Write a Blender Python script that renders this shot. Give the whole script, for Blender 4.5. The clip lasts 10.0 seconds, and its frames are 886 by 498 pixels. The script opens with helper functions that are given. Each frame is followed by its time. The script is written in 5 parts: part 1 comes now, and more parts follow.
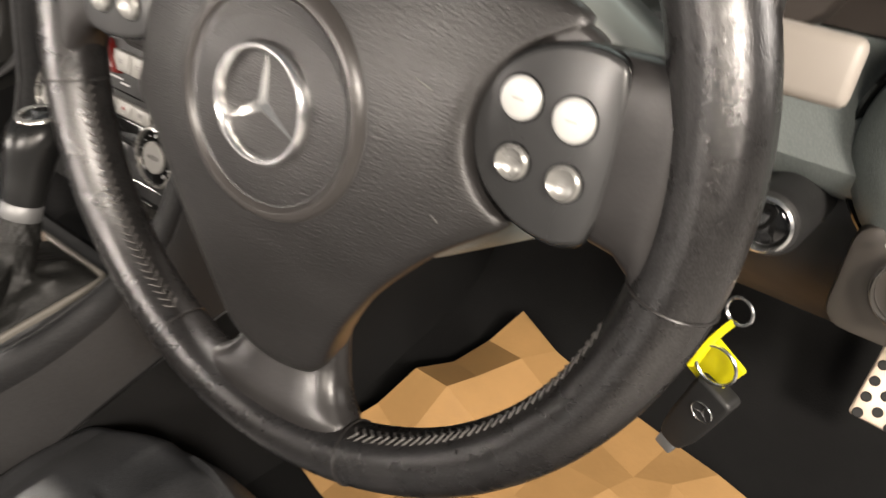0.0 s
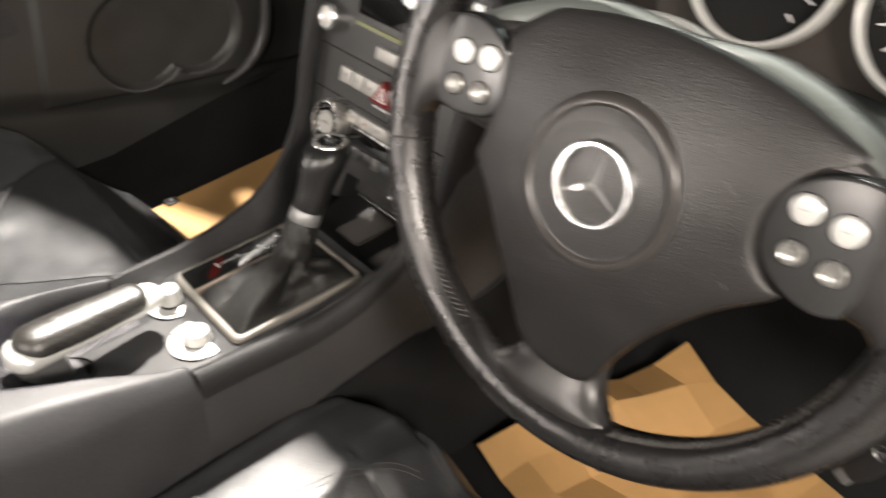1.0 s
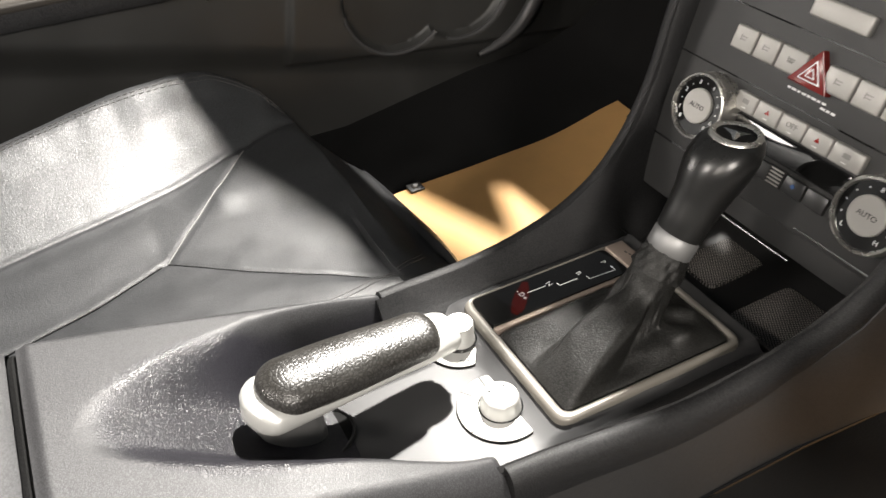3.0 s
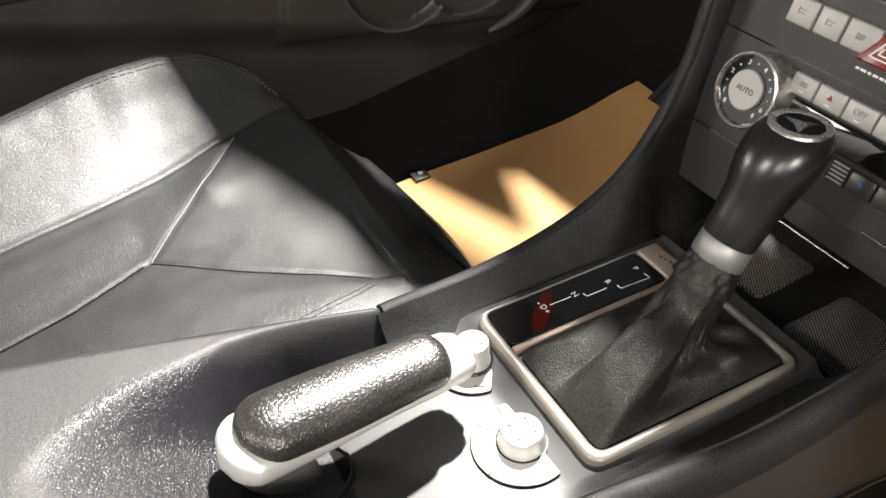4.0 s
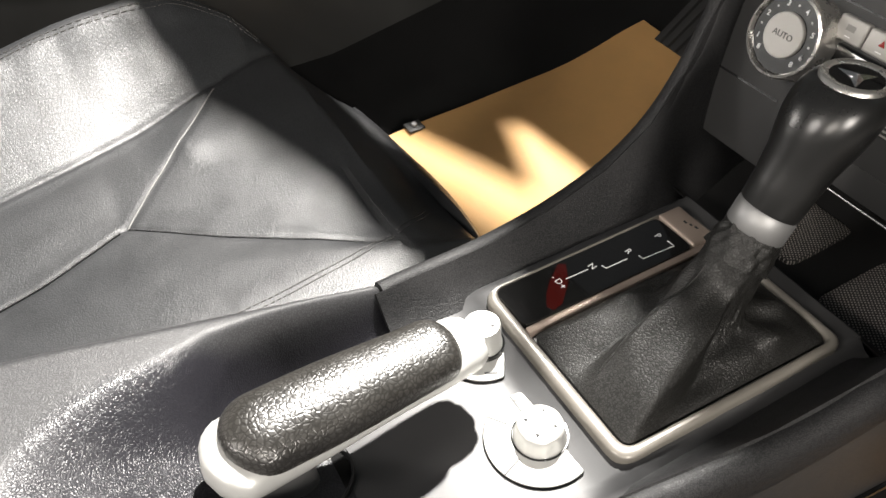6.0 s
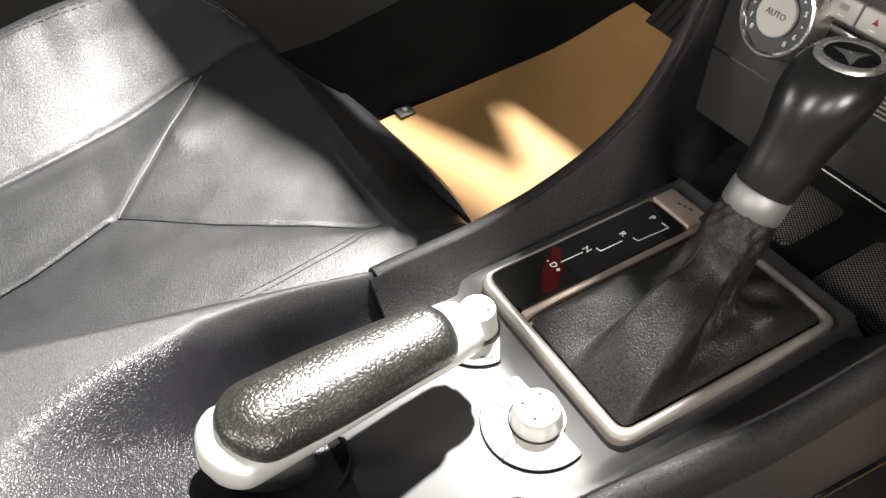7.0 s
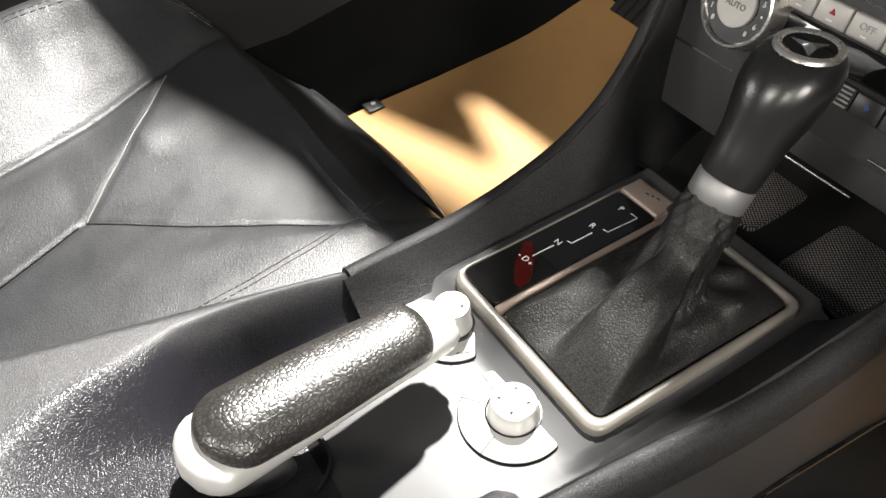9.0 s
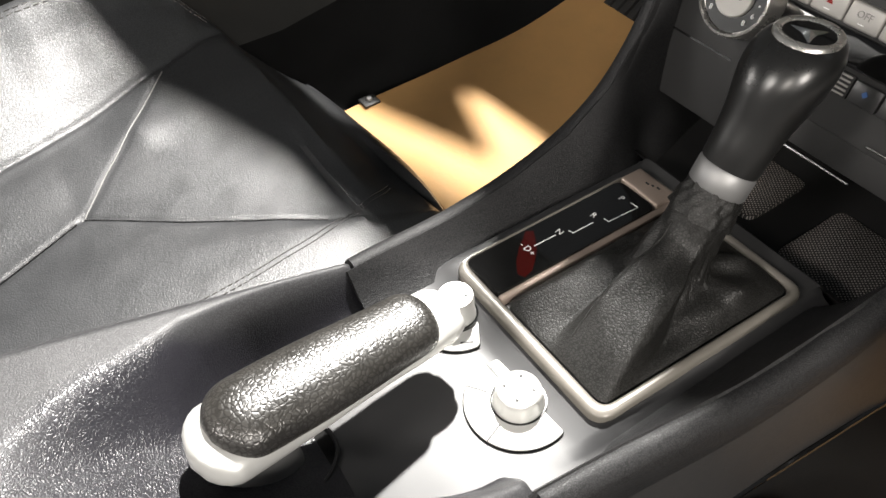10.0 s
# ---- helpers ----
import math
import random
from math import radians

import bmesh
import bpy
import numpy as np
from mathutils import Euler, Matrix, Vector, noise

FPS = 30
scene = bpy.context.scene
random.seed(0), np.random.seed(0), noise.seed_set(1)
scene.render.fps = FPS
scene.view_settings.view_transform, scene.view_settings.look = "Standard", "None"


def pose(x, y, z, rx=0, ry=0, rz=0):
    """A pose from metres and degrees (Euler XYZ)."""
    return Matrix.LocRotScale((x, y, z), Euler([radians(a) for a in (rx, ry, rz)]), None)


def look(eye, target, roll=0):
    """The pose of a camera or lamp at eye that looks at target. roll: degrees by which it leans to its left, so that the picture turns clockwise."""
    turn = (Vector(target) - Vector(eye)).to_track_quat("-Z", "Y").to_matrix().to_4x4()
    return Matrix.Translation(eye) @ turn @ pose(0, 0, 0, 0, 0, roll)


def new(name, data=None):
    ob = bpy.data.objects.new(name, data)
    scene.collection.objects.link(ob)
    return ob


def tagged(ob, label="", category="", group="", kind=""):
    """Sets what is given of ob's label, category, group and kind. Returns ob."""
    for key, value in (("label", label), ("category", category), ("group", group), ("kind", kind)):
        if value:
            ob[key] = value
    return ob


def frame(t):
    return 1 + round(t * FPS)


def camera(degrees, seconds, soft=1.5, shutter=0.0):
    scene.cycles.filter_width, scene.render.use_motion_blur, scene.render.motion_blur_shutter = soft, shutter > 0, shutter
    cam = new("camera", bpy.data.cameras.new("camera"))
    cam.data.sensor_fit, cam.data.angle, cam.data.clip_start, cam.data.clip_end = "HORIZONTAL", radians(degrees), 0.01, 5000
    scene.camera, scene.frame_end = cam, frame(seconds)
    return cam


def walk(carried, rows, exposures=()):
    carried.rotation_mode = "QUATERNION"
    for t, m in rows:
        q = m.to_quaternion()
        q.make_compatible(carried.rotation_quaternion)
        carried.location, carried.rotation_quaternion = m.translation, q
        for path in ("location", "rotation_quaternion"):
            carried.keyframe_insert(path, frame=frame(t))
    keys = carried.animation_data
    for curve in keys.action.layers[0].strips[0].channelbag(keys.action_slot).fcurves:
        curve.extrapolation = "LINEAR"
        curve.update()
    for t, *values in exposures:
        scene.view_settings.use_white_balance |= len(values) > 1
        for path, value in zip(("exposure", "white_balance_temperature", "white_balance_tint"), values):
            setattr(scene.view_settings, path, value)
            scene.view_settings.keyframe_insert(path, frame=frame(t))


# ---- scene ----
cam = camera(58.3, 10.0, 1.5, 0.5)
PATH = [
    (0, (0.656, -0.153, 0.915), (-0.325, 1.062, -0.335), -0.7),
    (0.2, (0.661, -0.178, 0.947), (-0.345, 1.011, -0.307), -0.2),
    (0.4, (0.672, -0.2, 0.975), (-0.372, 0.953, -0.282), -0.3),
    (0.5, (0.675, -0.211, 0.98), (-0.382, 0.943, -0.265), -0.5),
    (0.8, (0.668, -0.265, 1.007), (-0.459, 0.814, -0.245), -0.8),
    (1, (0.639, -0.29, 1.016), (-0.542, 0.74, -0.226), -0.7),
    (1.5, (0.529, -0.323, 0.989), (-0.762, 0.566, -0.254), -1.4),
    (2, (0.449, -0.318, 0.931), (-0.91, 0.465, -0.31), -1.9),
    (2.5, (0.386, -0.303, 0.895), (-1.004, 0.427, -0.344), -2.2),
    (3, (0.342, -0.29, 0.868), (-1.062, 0.41, -0.374), -2.5),
    (4.5, (0.249, -0.249, 0.827), (-1.107, 0.416, -0.485), -3.1),
    (5, (0.232, -0.244, 0.824), (-1.096, 0.413, -0.519), -3.3),
    (5.5, (0.225, -0.243, 0.818), (-1.076, 0.403, -0.557), -3.4),
    (7, (0.22, -0.245, 0.811), (-1.029, 0.407, -0.609), -3.5),
    (7.5, (0.221, -0.245, 0.81), (-1.012, 0.41, -0.622), -3.7),
    (8, (0.218, -0.241, 0.816), (-0.998, 0.43, -0.623), -3.6),
    (8.5, (0.218, -0.239, 0.819), (-0.988, 0.445, -0.622), -3.6),
    (9, (0.219, -0.243, 0.817), (-0.978, 0.453, -0.626), -3.5),
    (9.5, (0.218, -0.247, 0.817), (-0.969, 0.456, -0.63), -3.5),
    (10, (0.219, -0.251, 0.816), (-0.963, 0.459, -0.633), -3.5),
]
walk(cam, [(t, look(eye, target, roll)) for t, eye, target, roll in PATH], ((0, 0.44, 6850, 12), (0.5, 0.16, 6800, 12), (1.0, 0.23, 6750, 12), (1.5, 0.06, 6700, 11), (2.2, 0.02, 6600, 10), (4.5, 0.04, 6500, 10), (10, 0.0, 6400, 10)))

# ---------------------------------------------------------------- light
LAMP = Vector((-1.09, 0.91, 2.58))


def area_lamp(name, place, target, size, power, colour):
    data = bpy.data.lights.new(name, "AREA")
    data.shape, data.size, data.energy, data.color = "DISK", size, power, colour
    ob = new(name, data)
    ob.matrix_world = look(place, target)
    return ob


area_lamp("hall_spot_lamp", LAMP, (-0.1, -0.1, 0.4), 0.11, 360, (1.0, 0.96, 0.9))
area_lamp("hall_lamp_rear", (0.15, -2.65, 2.1), (0.3, 0.0, 0.7), 0.45, 52, (1.0, 0.93, 0.86))
area_lamp("hall_lamp_door_rear", (1.85, -2.1, 2.1), (0.35, 0.1, 0.6), 0.55, 32, (1.0, 0.92, 0.82))
area_lamp("hall_lamp_door_side", (2.05, -0.6, 1.75), (0.35, 0.1, 0.6), 0.4, 56, (1.0, 0.93, 0.85))
# added lamp, placed to draw the bright streak along the rim's left
area_lamp("hall_lamp_behind", (-0.75, -2.9, 1.12), (0.2, 0.0, 0.75), 0.3, 55, (1.0, 0.94, 0.88))
# added fill from the passenger side that lifts the centre stack
area_lamp("hall_lamp_far_side", (-2.6, -2.3, 1.4), (0.2, 0.0, 0.7), 0.8, 36, (1.0, 0.94, 0.88))
area_lamp("hall_lamp_front_side", (2.5, 1.75, 1.35), (0.5, 0.1, 0.7), 0.6, 22, (1.0, 0.95, 0.9))
# added greenish fill in the windscreen opening for dash and airbag tops
area_lamp("windscreen_daylight", (0.38, 0.72, 1.02), (0.3, 0.0, 0.55), 0.6, 1.6, (0.82, 1.0, 0.95))
world = bpy.data.worlds.new("hall")
scene.world = world
world.use_nodes = True
world.node_tree.nodes["Background"].inputs[0].default_value = (0.93, 0.97, 1.0, 1)
world.node_tree.nodes["Background"].inputs[1].default_value = 0.11
scene.view_settings.exposure = 0.0


# ---------------------------------------------------------------- materials
def material(name, base, rough=0.5, metal=0.0, grain=0.0, bump=0.0, vary=0.15, coat=0.0, patch=9.0, kind="noise", stretch=(1, 1, 1), rough_vary=0.12, spec=0.5, pit=0.45):
    """grain: grain cells per metre. vary: change of tone at two scales."""
    m = bpy.data.materials.new(name)
    m.use_nodes = True
    nt = m.node_tree
    bsdf = nt.nodes["Principled BSDF"]
    bsdf.inputs["Metallic"].default_value = metal
    bsdf.inputs["Coat Weight"].default_value = coat
    bsdf.inputs["Specular IOR Level"].default_value = spec
    tc = nt.nodes.new("ShaderNodeTexCoord")
    mp = nt.nodes.new("ShaderNodeMapping")
    mp.inputs["Scale"].default_value = stretch
    nt.links.new(tc.outputs["Object"], mp.inputs[0])
    big = nt.nodes.new("ShaderNodeTexNoise")
    big.inputs["Scale"].default_value = patch
    big.inputs["Detail"].default_value = 6
    big.inputs["Roughness"].default_value = 0.65
    nt.links.new(mp.outputs[0], big.inputs["Vector"])
    ramp = nt.nodes.new("ShaderNodeMapRange")
    ramp.inputs["From Min"].default_value, ramp.inputs["From Max"].default_value = 0.25, 0.75
    ramp.inputs["To Min"].default_value, ramp.inputs["To Max"].default_value = 1 - vary, 1 + vary
    nt.links.new(big.outputs["Fac"], ramp.inputs["Value"])
    mix = nt.nodes.new("ShaderNodeVectorMath")
    mix.operation = "SCALE"
    mix.inputs[0].default_value = base
    nt.links.new(ramp.outputs[0], mix.inputs["Scale"])
    nt.links.new(mix.outputs[0], bsdf.inputs["Base Color"])
    rr = nt.nodes.new("ShaderNodeMapRange")
    rr.inputs["From Min"].default_value, rr.inputs["From Max"].default_value = 0.25, 0.75
    rr.inputs["To Min"].default_value, rr.inputs["To Max"].default_value = max(0.03, rough - rough_vary), min(1, rough + rough_vary)
    nt.links.new(big.outputs["Fac"], rr.inputs["Value"])
    nt.links.new(rr.outputs[0], bsdf.inputs["Roughness"])
    if grain:
        if kind == "cells":
            tex = nt.nodes.new("ShaderNodeTexVoronoi")
            tex.feature = "DISTANCE_TO_EDGE"
            tex.inputs["Scale"].default_value = grain
            warp = nt.nodes.new("ShaderNodeTexNoise")
            warp.inputs["Scale"].default_value = grain * 0.4
            add = nt.nodes.new("ShaderNodeMix")
            add.data_type = "VECTOR"
            add.inputs["Factor"].default_value = 0.004
            nt.links.new(mp.outputs[0], warp.inputs["Vector"])
            nt.links.new(mp.outputs[0], add.inputs[4])
            nt.links.new(warp.outputs["Color"], add.inputs[5])
            nt.links.new(add.outputs[1], tex.inputs["Vector"])
            lim = nt.nodes.new("ShaderNodeMapRange")
            lim.inputs["From Max"].default_value = 0.25
            lim.interpolation_type = "SMOOTHSTEP"
            nt.links.new(tex.outputs["Distance"], lim.inputs["Value"])
            out = lim.outputs[0]
            # dull dark creases between the grains
            crease = nt.nodes.new("ShaderNodeMapRange")
            crease.inputs["To Min"].default_value = 1 - pit
            nt.links.new(out, crease.inputs["Value"])
            dull = nt.nodes.new("ShaderNodeVectorMath")
            dull.operation = "SCALE"
            nt.links.new(mix.outputs[0], dull.inputs[0])
            nt.links.new(crease.outputs[0], dull.inputs["Scale"])
            nt.links.new(dull.outputs[0], bsdf.inputs["Base Color"])
            shine = nt.nodes.new("ShaderNodeMath")
            shine.operation = "MULTIPLY"
            shine.inputs[1].default_value = spec
            nt.links.new(crease.outputs[0], shine.inputs[0])
            nt.links.new(shine.outputs[0], bsdf.inputs["Specular IOR Level"])
        else:
            tex = nt.nodes.new("ShaderNodeTexNoise")
            tex.inputs["Scale"].default_value = grain
            tex.inputs["Detail"].default_value = 3
            nt.links.new(mp.outputs[0], tex.inputs["Vector"])
            out = tex.outputs["Fac"]
        bp = nt.nodes.new("ShaderNodeBump")
        bp.inputs["Strength"].default_value = bump
        bp.inputs["Distance"].default_value = 0.35 / grain
        nt.links.new(out, bp.inputs["Height"])
        nt.links.new(bp.outputs[0], bsdf.inputs["Normal"])
    return m


def glow(name, colour, strength):
    m = bpy.data.materials.new(name)
    m.use_nodes = True
    b = m.node_tree.nodes["Principled BSDF"]
    b.inputs["Base Color"].default_value = (*(0.035 * c for c in colour), 1)
    b.inputs["Emission Color"].default_value = (*colour, 1)
    b.inputs["Emission Strength"].default_value = strength
    b.inputs["Roughness"].default_value = 0.06
    return m


AIRBAG = material("airbag_vinyl", (0.0145, 0.0135, 0.013), 0.36, grain=430, bump=0.42, stretch=(0.7, 2.8, 1), spec=0.48)
AIRBAG_SMOOTH = material("smooth_airbag_vinyl", (0.032, 0.029, 0.027), 0.36, grain=900, bump=0.08)
RIM = material("worn_rim_leather", (0.011, 0.010, 0.0098), 0.28, grain=820, bump=0.15, kind="cells", vary=0.4, patch=55, rough_vary=0.03, spec=0.95, pit=0.3)
SPOKE = material("spoke_leather", (0.018, 0.0165, 0.016), 0.35, grain=500, bump=0.15, vary=0.3, patch=30)
PLASTIC = material("soft_touch_plastic", (0.024, 0.024, 0.024), 0.5, grain=900, bump=0.25, vary=0.12)
PLASTIC_DARK = material("dark_plastic", (0.014, 0.014, 0.014), 0.5, grain=900, bump=0.2)
RAIL = material("grained_rail_plastic", (0.020, 0.020, 0.0208), 0.52, grain=800, bump=0.35, kind="cells", vary=0.15, spec=0.4)
DECK = material("satin_console_plastic", (0.042, 0.042, 0.043), 0.44, grain=1200, bump=0.12, spec=0.4)
SIDE = material("console_side_vinyl", (0.031, 0.030, 0.030), 0.5, grain=700, bump=0.12, kind="cells", vary=0.2, pit=0.2)
SKIN = material("console_skin", (0.036, 0.036, 0.038), 0.5, grain=680, bump=0.17, kind="cells", vary=0.18, pit=0.3)
SEAT = material("black_seat_leather", (0.027, 0.028, 0.030), 0.41, grain=440, bump=0.19, kind="cells", vary=0.2, patch=30, spec=1.0, rough_vary=0.03, pit=0.2)
SEAT_SIDE = material("plain_seat_leather", (0.04, 0.04, 0.042), 0.42, grain=430, bump=0.35, kind="cells", vary=0.2)
GRIP = material("grip_leather", (0.026, 0.024, 0.021), 0.36, grain=370, bump=0.2, kind="cells", vary=0.3, patch=25, spec=1.0, pit=0.4)
BOOT = material("boot_leather", (0.015, 0.0148, 0.0138), 0.46, grain=560, bump=0.3, kind="cells", vary=0.2, spec=0.42, pit=0.4)
KNOB = material("knob_leather", (0.011, 0.011, 0.0108), 0.33, grain=700, bump=0.08, vary=0.2)
SILVER = material("satin_silver_paint", (0.55, 0.55, 0.53), 0.36, metal=0.35, vary=0.05)
WARM_SILVER = material("satin_bezel", (0.175, 0.163, 0.143), 0.36, metal=0.15, vary=0.08, patch=30)
BRONZE = material("bronze_satin", (0.36, 0.29, 0.245), 0.4, metal=0.45, vary=0.08, patch=30)
CHROME = material("chrome", (0.82, 0.82, 0.81), 0.24, metal=1.0, vary=0.04, rough_vary=0.05)
SATIN = material("satin_chrome", (0.72, 0.7, 0.66), 0.27, metal=0.9, vary=0.06, patch=60)
BRUSHED = material("brushed_collar", (0.25, 0.25, 0.25), 0.5, metal=0.7, vary=0.06)
KEYGREY = material("grey_button", (0.36, 0.35, 0.33), 0.42, metal=0.3, vary=0.06, patch=40)
PAD = material("graphite_pad", (0.05, 0.05, 0.05), 0.32, metal=0.5, vary=0.1)
GLOSS = material("gloss_black", (0.006, 0.006, 0.006), 0.06, coat=0.3, vary=0.1, rough_vary=0.015)
WHITE = material("white_print", (0.75, 0.75, 0.75), 0.5, vary=0.03)
DARKPRINT = material("dark_print", (0.03, 0.03, 0.03), 0.5, vary=0.03)
BLUE = material("blue_print", (0.03, 0.09, 0.24), 0.5, vary=0.1)
FAINT = material("worn_grey_print", (0.2, 0.195, 0.185), 0.5, vary=0.1)
RED = material("red_lens", (0.17, 0.014, 0.012), 0.25, vary=0.1)
RED_GLOW = glow("red_indicator", (0.8, 0.06, 0.05), 0.25)
# weak glow that stands in for a red reflection on the indicator panel
RED_DIM = glow("red_panel_reflection", (1.0, 0.09, 0.07), 0.013)
COVER = material("satin_grey_plastic", (0.085, 0.095, 0.09), 0.34, grain=900, bump=0.06, vary=0.1)
SLOT = material("yellow_green_slot", (0.13, 0.14, 0.055), 0.4, vary=0.1)
KRAFT = material("kraft_paper", (0.42, 0.24, 0.09), 0.7, grain=160, bump=0.12, vary=0.1, patch=18)
CARPET = material("black_carpet", (0.010, 0.010, 0.010), 0.95, grain=500, bump=0.8, vary=0.3, spec=0.1)
RUBBER = material("ribbed_rubber", (0.012, 0.012, 0.012), 0.7, grain=400, bump=0.2)


def dotted(name, dark, pale, pitch):
    """A dark woven mat with rows of tiny pale dots."""
    m = material(name, dark, 0.6, grain=700, bump=0.5)
    nt = m.node_tree
    bsdf = nt.nodes["Principled BSDF"]
    tc = nt.nodes.new("ShaderNodeTexCoord")
    mp = nt.nodes.new("ShaderNodeMapping")
    mp.inputs["Scale"].default_value = (1 / pitch, 1 / pitch, 0)
    mp.inputs["Rotation"].default_value = (0, 0, 0.6)
    vo = nt.nodes.new("ShaderNodeTexVoronoi")
    vo.voronoi_dimensions = "2D"
    vo.inputs["Scale"].default_value = 1.0
    vo.inputs["Randomness"].default_value = 0.1
    nt.links.new(tc.outputs["Object"], mp.inputs[0])
    nt.links.new(mp.outputs[0], vo.inputs["Vector"])
    lim = nt.nodes.new("ShaderNodeMapRange")
    lim.inputs["From Min"].default_value, lim.inputs["From Max"].default_value = 0.2, 0.3
    lim.inputs["To Min"].default_value, lim.inputs["To Max"].default_value = 1, 0
    nt.links.new(vo.outputs["Distance"], lim.inputs["Value"])
    mix = nt.nodes.new("ShaderNodeMix")
    mix.data_type = "RGBA"
    mix.inputs[6].default_value, mix.inputs[7].default_value = (*dark, 1), (*pale, 1)
    nt.links.new(lim.outputs[0], mix.inputs["Factor"])
    nt.links.new(mix.outputs[2], bsdf.inputs["Base Color"])
    return m


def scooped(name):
    """Soft console skin, shade painted into the teardrop of the handbrake recess, also shinier."""
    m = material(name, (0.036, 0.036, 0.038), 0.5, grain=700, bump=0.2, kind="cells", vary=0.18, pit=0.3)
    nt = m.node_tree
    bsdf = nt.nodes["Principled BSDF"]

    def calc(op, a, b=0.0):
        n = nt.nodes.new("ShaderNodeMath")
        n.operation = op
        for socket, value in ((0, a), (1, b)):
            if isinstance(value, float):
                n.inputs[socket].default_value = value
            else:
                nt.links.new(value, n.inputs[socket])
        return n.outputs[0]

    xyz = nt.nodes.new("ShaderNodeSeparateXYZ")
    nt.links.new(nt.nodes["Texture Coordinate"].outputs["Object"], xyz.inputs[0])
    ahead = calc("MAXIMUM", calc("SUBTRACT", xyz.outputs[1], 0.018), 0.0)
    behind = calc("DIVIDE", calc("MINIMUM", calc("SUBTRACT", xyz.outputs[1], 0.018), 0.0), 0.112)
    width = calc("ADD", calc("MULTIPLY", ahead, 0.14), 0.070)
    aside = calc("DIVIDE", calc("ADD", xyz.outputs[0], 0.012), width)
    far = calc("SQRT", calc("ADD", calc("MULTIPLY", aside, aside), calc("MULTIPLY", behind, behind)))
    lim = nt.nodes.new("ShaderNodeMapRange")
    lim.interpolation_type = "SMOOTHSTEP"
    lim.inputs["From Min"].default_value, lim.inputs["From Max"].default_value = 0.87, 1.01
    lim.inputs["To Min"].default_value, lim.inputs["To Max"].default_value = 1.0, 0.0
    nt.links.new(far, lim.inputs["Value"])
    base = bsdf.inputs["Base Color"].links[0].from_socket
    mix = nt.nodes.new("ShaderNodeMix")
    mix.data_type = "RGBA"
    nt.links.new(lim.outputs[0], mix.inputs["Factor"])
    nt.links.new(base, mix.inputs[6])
    # near-black tone that carries the shade of the recess
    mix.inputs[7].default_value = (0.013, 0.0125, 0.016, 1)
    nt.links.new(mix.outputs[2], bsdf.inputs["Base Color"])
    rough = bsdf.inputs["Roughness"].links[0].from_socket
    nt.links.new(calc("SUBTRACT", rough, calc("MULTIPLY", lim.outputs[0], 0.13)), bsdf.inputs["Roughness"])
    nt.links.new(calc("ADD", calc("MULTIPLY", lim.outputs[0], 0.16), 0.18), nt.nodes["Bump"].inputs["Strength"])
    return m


SKIN_SCOOP = scooped("console_skin_shaded_recess")
MESH = dotted("mesh_mat", (0.012, 0.012, 0.012), (0.3, 0.28, 0.26), 0.0021)
DASH = material("dash_vinyl", (0.16, 0.18, 0.175), 0.45, grain=600, bump=0.25, kind="cells", vary=0.12, pit=0.15)
STALK = material("beige_grey_plastic", (0.3, 0.27, 0.24), 0.45, vary=0.06)
COWL = material("brown_black_vinyl", (0.026, 0.021, 0.018), 0.7, grain=700, bump=0.2, vary=0.15, spec=0.25)
DIAL = material("matt_dial_black", (0.008, 0.008, 0.008), 0.8, vary=0.1, spec=0.1)
DOOR = material("grey_door_plastic", (0.025, 0.025, 0.024), 0.48, grain=900, bump=0.25, vary=0.15)
DIM_SILVER = material("dim_silver", (0.3, 0.295, 0.28), 0.3, metal=0.6, vary=0.06)
TRIM = material("brown_grey_trim", (0.05, 0.044, 0.038), 0.4, vary=0.08)
YELLOW = material("yellow_plastic", (0.75, 0.68, 0.01), 0.4, vary=0.05)
THREAD = material("grey_thread", (0.075, 0.07, 0.066), 0.6, vary=0.2)
THREAD_LIGHT = material("worn_thread", (0.17, 0.165, 0.16), 0.6, vary=0.2)
STEEL = material("pedal_steel", (0.5, 0.42, 0.33), 0.35, metal=0.7, vary=0.1)
HALL = material("hall_concrete", (0.3, 0.29, 0.28), 0.6, grain=60, bump=0.1, vary=0.15, patch=2)


# ---------------------------------------------------------------- mesh tools
def thing(name, m, label, category, group="", kind=""):
    ob = new(name)
    ob.empty_display_size = 0.05
    ob.matrix_world = m
    return tagged(ob, label, category, group, kind)


def part(name, bm, mat, parent=None, label="", smooth=True, sharp=40):
    me = bpy.data.meshes.new(name)
    bmesh.ops.recalc_face_normals(bm, faces=bm.faces[:])
    for f in bm.faces:
        f.smooth = smooth
    for e in bm.edges:
        e.smooth = len(e.link_faces) == 2 and e.calc_face_angle(0) < radians(sharp)
    bm.to_mesh(me)
    bm.free()
    me.materials.append(mat)
    ob = new(name, me)
    if parent:
        ob.parent = parent
    if label:
        ob["label"] = label
    return ob


def grid_mesh(rows, closed_u=False, closed_v=False, cap=False):
    """A surface through rows of points; closed_u joins each row's ends, cap fills the first and last row."""
    bm = bmesh.new()
    vs = [[bm.verts.new(p) for p in row] for row in rows]
    nu, nv = len(vs[0]), len(vs)
    for j in range(nv if closed_v else nv - 1):
        for i in range(nu if closed_u else nu - 1):
            a, b, c, d = vs[j][i], vs[j][(i + 1) % nu], vs[(j + 1) % nv][(i + 1) % nu], vs[(j + 1) % nv][i]
            bm.faces.new((a, b, c, d))
    if cap:
        bm.faces.new(vs[0][::-1])
        bm.faces.new(vs[-1])
    return bm


